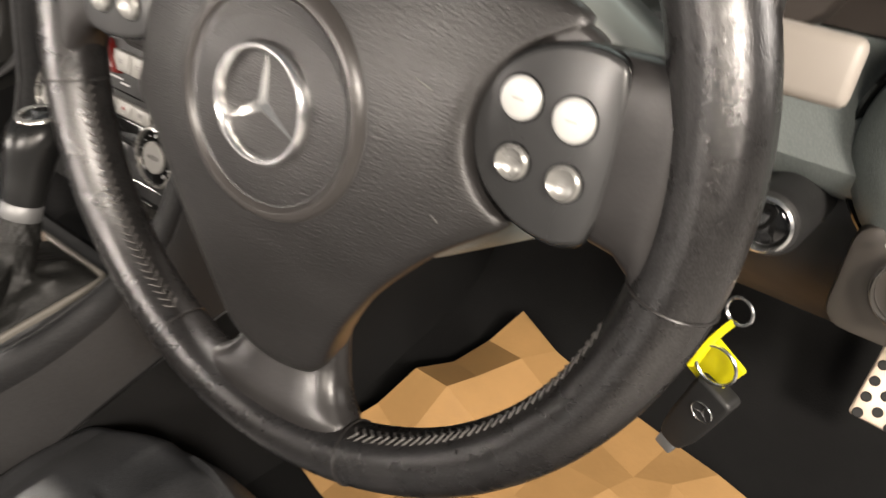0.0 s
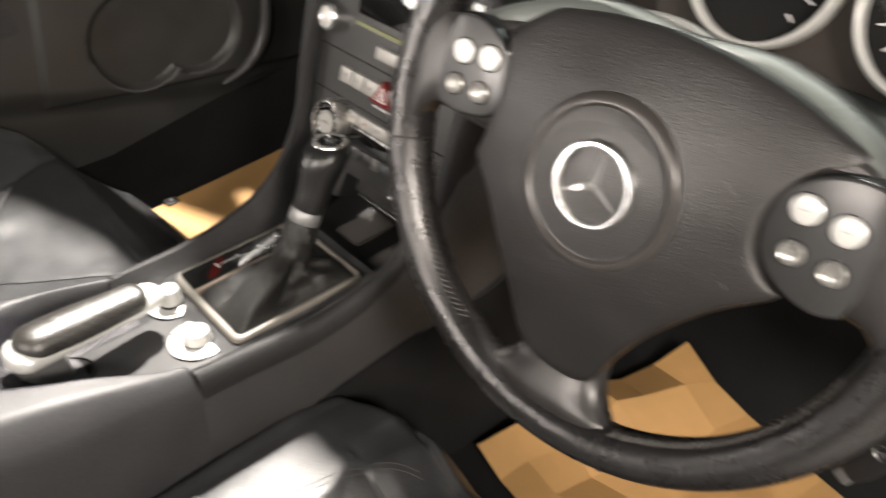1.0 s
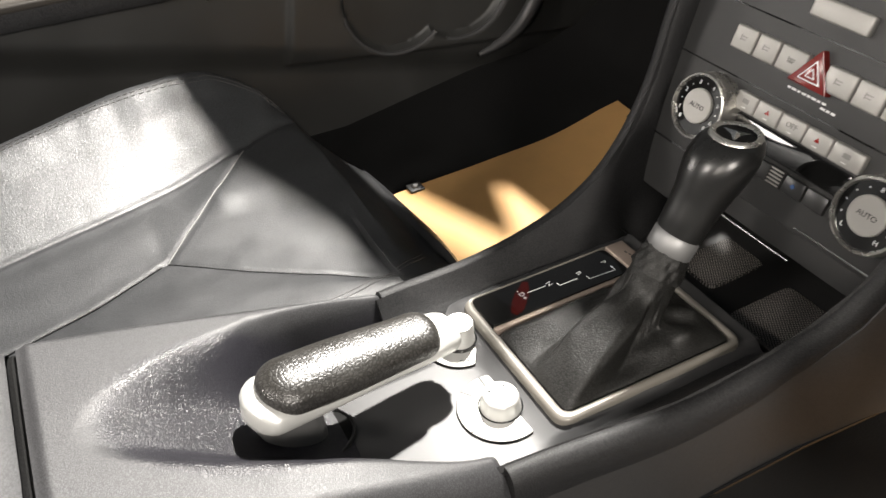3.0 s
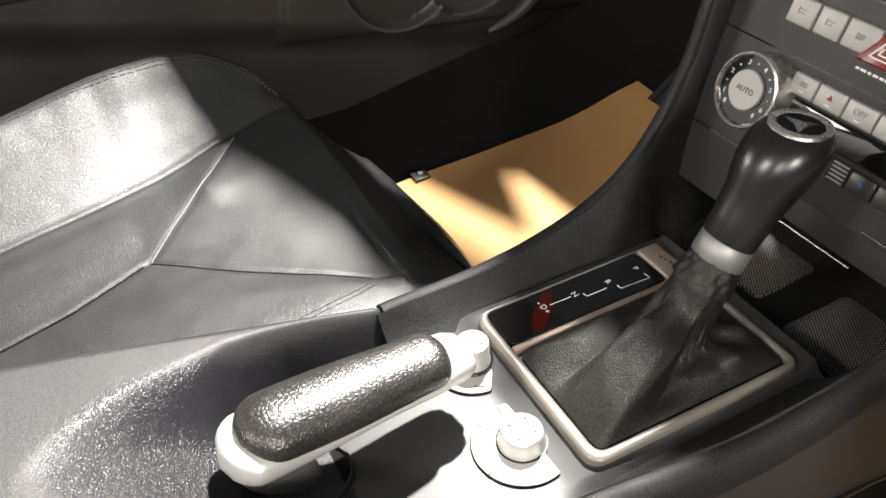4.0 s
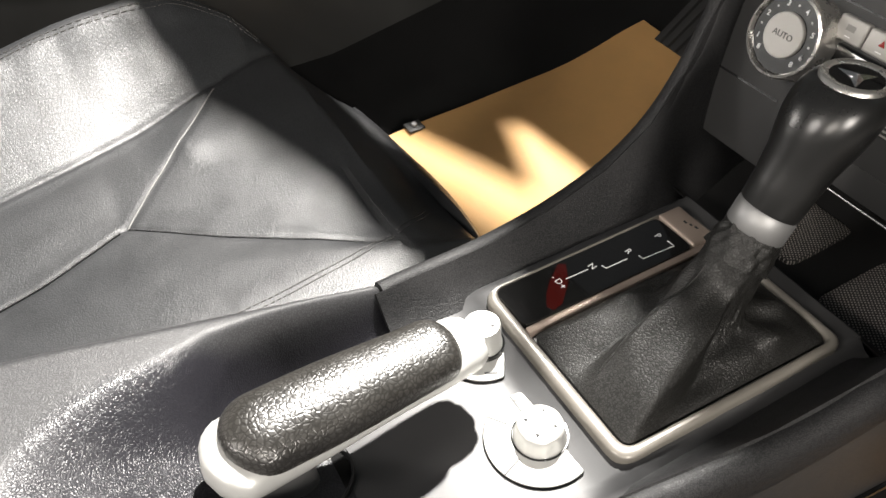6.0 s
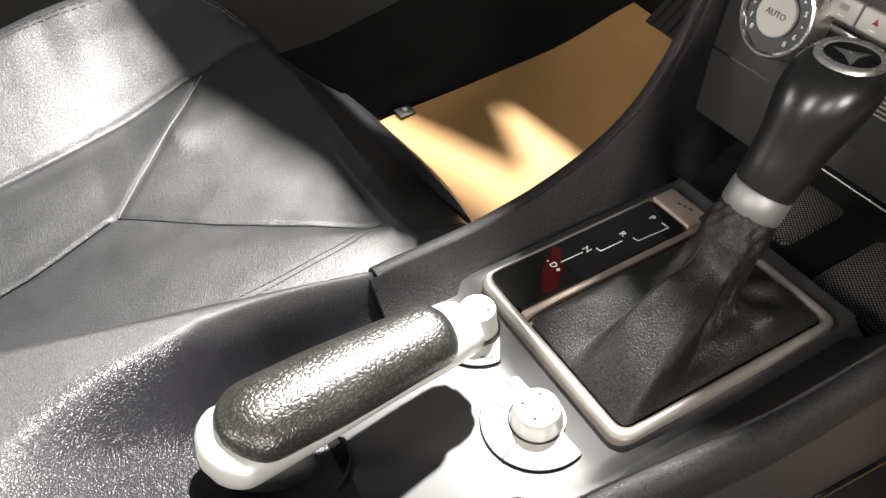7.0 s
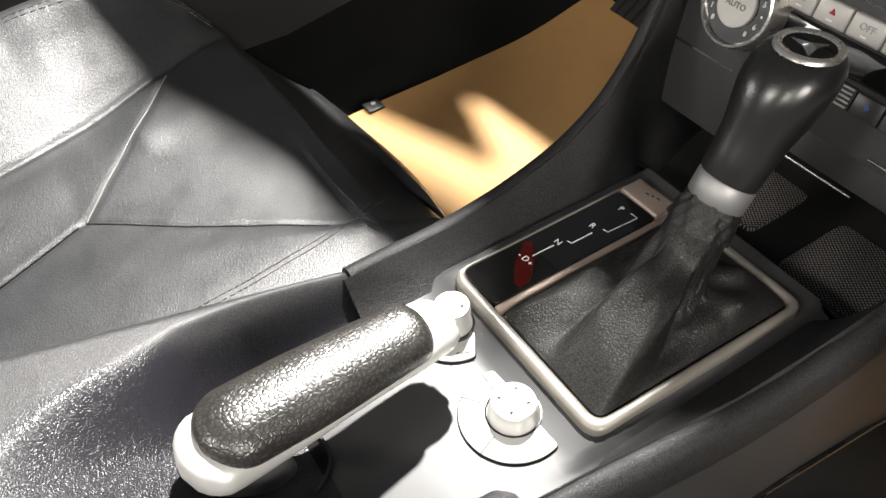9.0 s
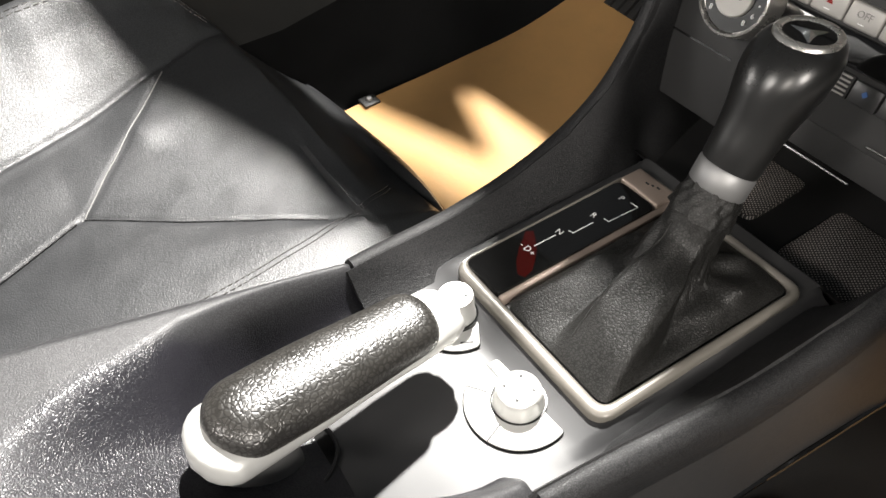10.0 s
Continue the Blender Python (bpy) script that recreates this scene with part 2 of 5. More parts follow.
def slab(rows, drop):
    """A sheet of rows of points with thickness: its underside lies at the offset drop."""
    drop = Vector(drop)
    top = [[Vector(p) for p in r] for r in rows]
    low = [[p + drop for p in r] for r in top]
    bm = bmesh.new()
    a = [[bm.verts.new(p) for p in r] for r in top]
    b = [[bm.verts.new(p) for p in r] for r in low]
    nv, nu = len(a), len(a[0])
    for j in range(nv - 1):
        for i in range(nu - 1):
            bm.faces.new((a[j][i], a[j][i + 1], a[j + 1][i + 1], a[j + 1][i]))
            bm.faces.new((b[j][i], b[j + 1][i], b[j + 1][i + 1], b[j][i + 1]))
    for i in range(nu - 1):
        for j in (0, nv - 1):
            bm.faces.new((a[j][i], b[j][i], b[j][i + 1], a[j][i + 1]))
    for j in range(nv - 1):
        for i in (0, nu - 1):
            bm.faces.new((a[j][i], a[j + 1][i], b[j + 1][i], b[j][i]))
    return bm


def lathe(profile, n=40, centre=(0, 0, 0)):
    """Turns (radius, height) points round z."""
    c = Vector(centre)
    rows = [[c + Vector((max(r, 1e-5) * math.cos(2 * math.pi * k / n), max(r, 1e-5) * math.sin(2 * math.pi * k / n), z)) for k in range(n)] for r, z in profile]
    return grid_mesh(rows, closed_u=True, cap=True)


def ring_solid(profile, n=48, centre=(0, 0, 0)):
    """Turns a closed (radius, height) loop round z."""
    c = Vector(centre)
    rows = [[c + Vector((r * math.cos(2 * math.pi * k / n), r * math.sin(2 * math.pi * k / n), z)) for r, z in profile] for k in range(n)]
    return grid_mesh(rows, closed_u=True, closed_v=True)


def spline(points, n, closed=False):
    """n points on a smooth curve through the given ones."""
    pts = [Vector(p) for p in points]
    k = len(pts)
    out = []
    total = k if closed else k - 1
    for i in range(n):
        t = i / (n if closed else n - 1) * total
        j = min(int(t), total - 1)
        f = t - j
        if closed:
            p0, p1, p2, p3 = pts[(j - 1) % k], pts[j % k], pts[(j + 1) % k], pts[(j + 2) % k]
        else:
            p0, p1, p2, p3 = pts[max(j - 1, 0)], pts[j], pts[j + 1], pts[min(j + 2, k - 1)]
        out.append(0.5 * (2 * p1 + (p2 - p0) * f + (2 * p0 - 5 * p1 + 4 * p2 - p3) * f * f + (3 * p1 - p0 - 3 * p2 + p3) * f**3))
    return out


def tube(path, r, n=8, closed=False, squash=1.0, up=None):
    """A round bar along a path; r is a radius or one for each point."""
    pts = [Vector(p) for p in path]
    k = len(pts)
    rows = []
    side = None
    for i, p in enumerate(pts):
        a, b = (pts[(i - 1) % k], pts[(i + 1) % k]) if closed else (pts[max(i - 1, 0)], pts[min(i + 1, k - 1)])
        t = (b - a).normalized()
        if up is not None:
            s = t.cross(Vector(up)).normalized()
        elif side is None:
            s = t.orthogonal().normalized()
        else:
            s = (side - t * side.dot(t)).normalized()
        side = s
        w = t.cross(s)
        rad = r[i] if isinstance(r, (list, tuple)) else r
        rows.append([p + rad * (math.cos(2 * math.pi * j / n) * s + squash * math.sin(2 * math.pi * j / n) * w) for j in range(n)])
    return grid_mesh(rows, closed_u=True, closed_v=closed, cap=not closed)


def rbox(size, r=0.002, seg=2, m=None):
    bm = bmesh.new()
    bmesh.ops.create_cube(bm, size=1.0, matrix=Matrix.Diagonal((*size, 1)))
    if r:
        bmesh.ops.bevel(bm, geom=bm.edges[:] + bm.verts[:], offset=r, segments=seg, affect="EDGES", profile=0.5)
    if m is not None:
        bmesh.ops.transform(bm, matrix=m, verts=bm.verts[:])
    return bm


def at(x, y, z):
    return Matrix.Translation((x, y, z))


def round_poly(points, r, seg=5):
    """The outline of a polygon with its corners rounded."""
    out = []
    k = len(points)
    for i in range(k):
        p0, p, p1 = Vector(points[i - 1][:2]), Vector(points[i][:2]), Vector(points[(i + 1) % k][:2])
        rad = r[i] if isinstance(r, (list, tuple)) else r
        a, b = (p0 - p), (p1 - p)
        d = min(rad, a.length * 0.49, b.length * 0.49)
        a, b = p + a.normalized() * d, p + b.normalized() * d
        for s in range(seg + 1):
            f = s / seg
            out.append((1 - f) ** 2 * a + 2 * f * (1 - f) * p + f * f * b)
    return out


def plate(outline, z0, z1, edge=0.001, m=None, rings=2):
    """A plate from an outline, from z0 up to z1, with a rounded upper edge."""
    pts = [Vector(p[:2]) for p in outline]
    c = sum(pts, Vector((0, 0))) / len(pts)
    k = len(pts)
    area = sum(pts[i].x * pts[(i + 1) % k].y - pts[(i + 1) % k].x * pts[i].y for i in range(k))
    nrm = []
    for i in range(k):
        t = pts[(i + 1) % k] - pts[i - 1]
        nn = Vector((t.y, -t.x)).normalized()
        nrm.append(nn if area > 0 else -nn)
    rows = [[(p.x, p.y, z0) for p in pts]]
    for s in range(rings + 1):
        a = s / rings * math.pi / 2
        rows.append([(p.x - n.x * edge * (1 - math.cos(a)), p.y - n.y * edge * (1 - math.cos(a)), z1 - edge + edge * math.sin(a)) for p, n in zip(pts, nrm)])
    bm = grid_mesh(rows, closed_u=True, cap=True)
    if m is not None:
        bmesh.ops.transform(bm, matrix=m, verts=bm.verts[:])
    return bm


def frame_plate(outer, inner, z0, z1, edge=0.001):
    """A frame between two outlines with the same number of points."""
    rows = []
    for f, z in ((0, z0), (0, z1 - edge), (0.09, z1 - 0.35 * edge), (0.28, z1), (0.72, z1), (0.91, z1 - 0.35 * edge), (1, z1 - edge), (1, z0)):
        rows.append([(Vector(o[:2]).lerp(Vector(i[:2]), f).x, Vector(o[:2]).lerp(Vector(i[:2]), f).y, z) for o, i in zip(outer, inner)])
    return grid_mesh(rows, closed_u=True, closed_v=True)


def words(name, text, size, mat, m, parent, depth=0.0003):
    """Printed characters as a mesh."""
    cu = bpy.data.curves.new(name, "FONT")
    cu.body, cu.size, cu.align_x, cu.align_y, cu.extrude = text, size, "CENTER", "CENTER", depth
    cu.resolution_u = 3
    tmp = bpy.data.objects.new(name, cu)
    me = bpy.data.meshes.new_from_object(tmp)
    bpy.data.objects.remove(tmp)
    bpy.data.curves.remove(cu)
    me.materials.clear()
    me.materials.append(mat)
    ob = new(name, me)
    ob.parent = parent
    ob.matrix_basis = m
    return ob


def smooth(a, b, x):
    t = min(1, max(0, (x - a) / (b - a)))
    return t * t * (3 - 2 * t)


def lerp_table(table, x):
    """Linear reading of (x, value) rows."""
    if x <= table[0][0]:
        return table[0][1]
    for (x0, v0), (x1, v1) in zip(table, table[1:]):
        if x <= x1:
            return v0 + (v1 - v0) * (x - x0) / (x1 - x0)
    return table[-1][1]


# ---------------------------------------------------------------- shell of the car
def floor_height(x, y):
    base = 0.205 if x < 0 else 0.15
    return base + max(0, y - 0.1) * (0.17 if x < 0 else 0.04) + 0.9 * max(0, y - 0.52) ** 1.15


def build_shell():
    rows = []
    for j in range(40):
        y = -1.0 + 1.95 * j / 39
        rows.append([(x, y, floor_height(x, y)) for x in [-0.84 + 1.68 * i / 40 for i in range(41)]])
    tagged(part("floor", slab(rows, (0, 0, -0.03)), CARPET), "black carpeted car floor", "floor", kind="structure")
    tagged(part("ground", slab([[(x, y, 0.0) for x in (-30, -2, 2, 30)] for y in (-30, -2, 2, 30)], (0, 0, -0.1)), HALL), "grey concrete floor of the hall", "ground", kind="structure")
    tagged(part("wall_rear", rbox((1.7, 0.03, 0.72), 0.005, 2, at(0, -1.0, 0.46)), PLASTIC_DARK), "dark panel behind the seats", "wall", kind="structure")
    tagged(part("wall_front", rbox((1.7, 0.03, 0.9), 0.005, 2, at(0, 0.97, 0.55)), CARPET), "dark carpeted bulkhead", "wall", kind="structure")
    # windscreen header and pillars, out of view; the header is shaped for its shadows
    path = spline([(-0.92, 0.13, 1.03), (-0.82, 0.215, 1.08), (-0.69, 0.302, 1.10), (-0.55, 0.342, 1.115), (-0.28, 0.314, 1.125), (0, 0.322, 1.135), (0.55, 0.315, 1.115), (0.74, 0.30, 1.06)], 24)
    rows = []
    for p in path:
        # extra width blocks the spot from the seat front and the tray
        wide = 1 + 0.9 * smooth(-0.73, -0.80, p.x) + 0.75 * smooth(-0.5, -0.3, p.x)
        rows.append([(p.x, p.y + (a if a < 0 else a * wide), p.z + b) for a, b in ((-0.05, 0.01), (-0.045, -0.012), (0.0, -0.02), (0.05, -0.03), (0.062, -0.02), (0.055, 0.0), (0.0, 0.028), (-0.04, 0.026))])
    tagged(part("trim_header", grid_mesh(rows, closed_u=True, cap=True), PLASTIC_DARK), "dark windscreen header rail", "trim", kind="structure")
    for s in (-1, 1):
        p = spline([(s * 0.87, 0.22, 1.05), (s * 0.84, 0.55, 0.93), (s * 0.82, 0.86, 0.76)], 14)
        tagged(part("trim_pillar", tube(p, 0.03, 10), PLASTIC_DARK), "dark windscreen pillar", "trim", kind="structure")
    # unseen plate added to keep the spot off the selector frame's left side
    shade_outline = round_poly([(-0.62, 0.33), (-0.58, 0.285), (-0.43, 0.272), (-0.362, 0.226), (-0.328, 0.216), (-0.346, 0.262), (-0.35, 0.35)], 0.012, 4)
    tagged(part("trim_visor", plate(shade_outline, 1.094, 1.106, 0.004), PLASTIC_DARK), "unseen dark plate that shades the selector frame", "trim", kind="structure")
    # unseen wedge added to cast the dark triangle on the passenger paper
    wedge_outline = round_poly([(-0.8, 0.268), (-0.634, 0.319), (-0.533, 0.355), (-0.623, 0.383), (-0.8, 0.44)], 0.004, 3)
    tagged(part("trim_sail", plate(wedge_outline, 0.842, 0.856, 0.004), PLASTIC_DARK), "unseen dark wedge that shades the passenger paper", "trim", kind="structure")


build_shell()


# ---------------------------------------------------------------- dashboard
def build_dashboard():
    dash = thing("dashboard", at(0, 0.4, 0.5), "dark grey grained vinyl dashboard with rounded edge", "dashboard")
    o = Vector((0, 0.4, 0.5))
    # profile of the passenger half: top, rounded nose, front, underside
    prof = [(0.95, 0.80), (0.75, 0.81), (0.515, 0.815), (0.42, 0.803), (0.38, 0.785), (0.366, 0.745), (0.38, 0.68), (0.40, 0.60), (0.42, 0.53), (0.47, 0.49), (0.6, 0.47), (0.95, 0.47)]
    rows = []
    for i in range(13):
        x = -0.8 + i / 12 * 0.68
        back = -0.02 * smooth(-0.54, -0.64, x)
        rows.append([Vector((x, y + back, z)) - o for y, z in prof])
    part("passenger_panel", grid_mesh(rows, closed_u=True, cap=True), DASH, dash)
    prof = [(0.95, 0.82), (0.7, 0.86), (0.45, 0.90), (0.33, 0.90), (0.30, 0.885), (0.31, 0.87), (0.36, 0.86), (0.40, 0.84), (0.40, 0.74), (0.36, 0.715), (0.30, 0.70), (0.275, 0.67), (0.28, 0.62), (0.30, 0.56), (0.36, 0.50), (0.5, 0.48), (0.95, 0.48)]
    for name, half, mat, label in (("driver_cowl", prof[:10] + [(0.95, 0.715)], COWL, "brown-black vinyl cowl"), ("driver_panel", [(0.95, 0.712), (0.355, 0.712)] + prof[10:12] + [(0.279, 0.655), (0.292, 0.643), (0.34, 0.637), (0.95, 0.637)], DASH, "grey-green driver side panel"), ("lower_dash", [(0.95, 0.635), (0.31, 0.635), (0.30, 0.60), (0.318, 0.55), (0.36, 0.50), (0.5, 0.48), (0.95, 0.48)], PLASTIC_DARK, "black lower dash")):
        rows = []
        for i in range(19):
            x = 0.13 + i / 18 * 0.68
            up = 0.05 * smooth(0.22, 0.12, x) + 0.06 * smooth(0.58, 0.7, x)
            rows.append([Vector((x, y, z - (up if z > 0.83 else 0))) - o for y, z in half])
        part(name, grid_mesh(rows, closed_u=True, cap=True), mat, dash, label)
    part("centre_block", rbox((0.29, 0.7, 0.42), 0.012, 3, at(0, 0.603 - 0.4, 0.58 - 0.5)), PLASTIC_DARK, dash)
    # rounded vent pod at the driver's end, with a groove round it
    m = at(0.664, 0.283 - 0.4, 0.69 - 0.5) @ pose(0, 0, 0, 82, 0, -12)
    part("vent_groove", ring_solid([(0.071, -0.03), (0.071, 0.003), (0.0735, 0.005), (0.076, 0.003), (0.076, -0.03)], 56), GLOSS, dash).matrix_basis = m
    part("vent_pod", lathe([(0.0705, -0.03), (0.0705, 0.004), (0.067, 0.013), (0.056, 0.021), (0.035, 0.026), (0, 0.028)], 48), DASH, dash, "rounded grey vent pod").matrix_basis = m
    # lower driver trim round the light switch
    m = at(0.675, 0.262 - 0.4, 0.635 - 0.5) @ pose(0, 0, 0, 78, 0, 0)
    part("lower_panel", plate(round_poly([(-0.06, -0.05), (0.12, -0.05), (0.12, 0.018), (-0.06, 0.018)], 0.016), -0.02, 0.004, 0.004, m), TRIM, dash, "beige-grey lower panel")
    return dash


build_dashboard()


def build_light_switch():
    sw = thing("headlight_switch", at(0.655, 0.253, 0.626) @ pose(0, 0, 0, 78, 0, 0), "round headlight switch with a chrome ring", "switch")
    part("chrome_ring", ring_solid([(0.0195, 0.004), (0.021, 0.0065), (0.023, 0.004), (0.023, 0), (0.0195, 0)]), CHROME, sw)
    part("dial", lathe([(0.0193, 0), (0.0193, 0.003), (0.018, 0.004), (0, 0.004)]), TRIM, sw)
    part("grip_bar", rbox((0.008, 0.036, 0.012), 0.003, 2, at(0, 0, 0.008)), PLASTIC, sw)
    for k in range(5):
        a = radians(60 + 18 * k)
        part("mark", rbox((0.004, 0.0025, 0.0006), 0, 1, at(0.031 * math.cos(a), 0.031 * math.sin(a), 0.0046)), WHITE, sw)


build_light_switch()


def build_cluster():
    c = thing("instrument_cluster", at(0.40, 0.33, 0.796) @ pose(0, 0, 0, 68, 0, 0), "instrument cluster with two chrome-ringed round gauges", "gauges")
    part("back_panel", plate(round_poly([(-0.16, -0.07), (0.16, -0.07), (0.16, 0.065), (-0.16, 0.065)], 0.03), -0.03, -0.004, 0.003), COWL, c)
    for x in (-0.068, 0.077):
        g = part("gauge", ring_solid([(0.0602, -0.004), (0.0602, 0.009), (0.0612, 0.0125), (0.063, 0.014), (0.0652, 0.0125), (0.0662, 0.009), (0.0662, -0.004)], 56, (x, 0, 0)), SILVER, c, "silver gauge ring")
        part("face", lathe([(0.0598, -0.006), (0.0598, 0.001), (0, 0.001)], 48, (x, 0, 0)), DIAL, g, "dark dial face")
        for k in range(13):
            a = radians(225 - 270 * k / 12)
            part("tick", rbox((0.007, 0.0012, 0.0005), 0, 1, at(x + 0.047 * math.cos(a), 0.047 * math.sin(a), 0.0016) @ pose(0, 0, 0, 0, 0, math.degrees(a))), WHITE, g)
        part("needle", rbox((0.045, 0.002, 0.0015), 0.0005, 1, at(x - 0.015, -0.012, 0.004) @ pose(0, 0, 0, 0, 0, 40)), RED, g)


build_cluster()


def build_column():
    col = thing("steering_column", pose(0.397, 0.043, 0.746, 69, 0, 0) @ pose(0, 0, 0, 0, 3.5, 0), "dark plastic steering column cover with stalks", "steering column")
    rows = []
    for n, su, sv in ((-0.052, 0.05, 0.05), (-0.06, 0.062, 0.06), (-0.10, 0.072, 0.07), (-0.2, 0.08, 0.08), (-0.32, 0.085, 0.085)):
        rows.append([(su * math.copysign(abs(math.cos(a)) ** 0.6, math.cos(a)), -0.015 + sv * math.copysign(abs(math.sin(a)) ** 0.6, math.sin(a)), n) for a in [2 * math.pi * k / 36 for k in range(36)]])
    part("shroud", grid_mesh(rows, closed_u=True, cap=True), DASH, col)
    # stalks
    p = spline([(0.06, 0.05, -0.1), (0.12, 0.066, -0.11), (0.165, 0.069, -0.115)], 8)
    st = part("stalk", tube(p, [0.009, 0.009, 0.0085, 0.008, 0.008, 0.008, 0.008, 0.008], 10), PLASTIC, col)
    part("paddle", rbox((0.054, 0.03, 0.011), 0.005, 3, at(0.186, 0.069, -0.115)), STALK, st, "beige-grey flat stalk end")
    p = spline([(0.03, 0.06, -0.1), (-0.01, 0.088, -0.1), (-0.09, 0.090, -0.108), (-0.2, 0.096, -0.12)], 16)
    st = part("stalk", tube(p, 0.006, 10), COVER, col)
    part("sleeve", tube(spline([(0.0, 0.085, -0.1), (-0.03, 0.0905, -0.102), (-0.06, 0.091, -0.105)], 8), [0.0065, 0.0085, 0.0092, 0.0095, 0.0095, 0.009, 0.0085, 0.007], 12), SILVER, st, "silver stalk sleeve")
    p = spline([(-0.05, -0.02, -0.09), (-0.11, -0.005, -0.09), (-0.15, 0.0, -0.09)], 8)
    st = part("stalk", tube(p, [0.01, 0.01, 0.011, 0.012, 0.012, 0.012, 0.011, 0.009], 10), GLOSS, col)
    part("tip", lathe([(0.006, -0.004), (0.006, 0.004), (0.004, 0.005), (0, 0.005)], 16, (-0.145, 0.004, -0.078)), SILVER, st)


build_column()


# ---------------------------------------------------------------- steering wheel
def star_blade(angle, length, width, height):
    bm = bmesh.new()
    d, s = Vector((math.cos(angle), math.sin(angle), 0)), Vector((-math.sin(angle), math.cos(angle), 0))
    c = Vector((0, 0, height))
    b = [bm.verts.new(v) for v in (d * length, s * width + d * width * 0.6, -d * width * 0.5, -s * width + d * width * 0.6, c)]
    for i in range(4):
        bm.faces.new((b[i], b[(i + 1) % 4], b[4]))
    bm.faces.new(b[3::-1])
    return bm


def build_wheel():
    w = thing("steering_wheel", pose(0.398, 0.042, 0.747, 72.0, 0, 0) @ pose(0, 0, 0, 0, 3.7, 0), "worn black leather three-spoke steering wheel with airbag cover", "steering wheel")
    R, RN = 0.1885, -0.0345
    # rim: oval section, fuller at the upper grips
    n, k = 180, 24
    rows = []

    def fullness(a):
        up = math.sin(a)
        return 1.06 + 0.10 * smooth(-0.8, 0.1, up) + 0.05 * math.exp(-(((math.degrees(math.asin(up)) - 18) / 18) ** 2)) - 0.05 * smooth(-0.2, -0.8, math.cos(a))

    for i in range(n):
        a = 2 * math.pi * i / n
        full = fullness(a)
        row = []
        for j in range(k):
            b = 2 * math.pi * j / k
            r = R + 0.0158 * full * math.cos(b)
            row.append((r * math.cos(a), r * math.sin(a), RN + 0.0178 * full * math.sin(b)))
        rows.append(row)
    part("rim", grid_mesh(rows, closed_u=True, closed_v=True), RIM, w)
    # seams across the rim
    for deg in (-116.5, -72.5, -7.5, 193):
        a = radians(deg)
        full = fullness(a)
        pts = []
        for j in range(24):
            b = 2 * math.pi * j / 24
            r = R + (0.0158 * full + 0.0002) * math.cos(b)
            pts.append((r * math.cos(a), r * math.sin(a), RN + (0.0178 * full + 0.0002) * math.sin(b)))
        part("seam", tube(pts, 0.0007, 6, closed=True), SPOKE, w)
    # stitching along the inside of the rim
    for lo, hi in ((-71, -14), (-166, -117)):
        bm = bmesh.new()
        steps = int(abs(hi - lo) / 1.7)
        for s in range(steps):
            a0, a1 = radians(lo + 1.7 * s), radians(lo + 1.7 * s + 1.5)
            in0 = 0.0158 * fullness(a0)
            for sg in (1, -1):
                # each stitch leans from the edge of the leather to the join
                b0, b1 = radians(160 - 13 * sg), radians(160)
                p0 = Vector(((R + in0 * 1.01 * math.cos(b0)) * math.cos(a0), (R + in0 * 1.01 * math.cos(b0)) * math.sin(a0), RN + 1.14 * in0 * math.sin(b0)))
                p1 = Vector(((R + in0 * 1.04 * math.cos(b1)) * math.cos(a1), (R + in0 * 1.04 * math.cos(b1)) * math.sin(a1), RN + 1.16 * in0 * math.sin(b1)))
                t = tube([p0, (p0 + p1) / 2 + Vector((0, 0, 0.0006)), p1], 0.00055, 5)
                me = bpy.data.meshes.new("tmp")
                t.to_mesh(me)
                t.free()
                bm.from_mesh(me)
                bpy.data.meshes.remove(me)
        part("stitching", bm, THREAD, w, "twisted thread stitching")
    # airbag cover
    half = [(0, 0.096), (0.04, 0.0935), (0.08, 0.086), (0.1085, 0.0755), (0.132, 0.066), (0.114, 0.0575), (0.1, 0.04), (0.0945, 0.02), (0.099, 0.0), (0.108, -0.012), (0.121, -0.018), (0.09, -0.042), (0.066, -0.07), (0.05, -0.095), (0.04, -0.116), (0.0345, -0.131), (0.027, -0.141), (0.014, -0.146), (0, -0.1475)]
    pull = {0.132: (0.112, 0.061), 0.1085: (0.094, 0.0745), 0.114: (0.103, 0.054), 0.121: (0.106, -0.022), 0.108: (0.1, -0.012), 0.09: (0.083, -0.043)}
    side = [pull.get(x, (x, y)) for x, y in half]
    full = half + [(-x, y) for x, y in side[-2:0:-1]]
    outline = round_poly(full, 0.012, 3)

    def dome(x, y):
        return 0.001 - 1.3 * x * x - (1.2 if y < 0 else 2.6) * y * y

    rows = []
    for f, dz in ((0.965, -0.024), (1.0, -0.009), (1.0, -0.0035), (0.985, -0.0012), (0.96, -0.0002)):
        rows.append([(p.x * f, p.y * f, dome(p.x * f, p.y * f) + dz) for p in outline])
    for i in range(16):
        f = 0.92 * (1 - i / 15.5)
        rows.append([(p.x * f, p.y * f, dome(p.x * f, p.y * f)) for p in outline])
    part("airbag_cover", grid_mesh(rows, closed_u=True, cap=True), AIRBAG, w, "black grained airbag cover")
    # round centre with the badge
    part("centre_ring", ring_solid([(0.0465, -0.006), (0.0474, -0.0012), (0.0495, 0.0006), (0.0515, 0.0006), (0.054, -0.0012), (0.056, -0.007)], 72), AIRBAG_SMOOTH, w)
    part("centre_disc", lathe([(0.048, -0.006), (0.048, -0.0012), (0.042, -0.0024), (0.033, -0.0026), (0.024, -0.0016), (0, -0.001)], 64), AIRBAG, w)
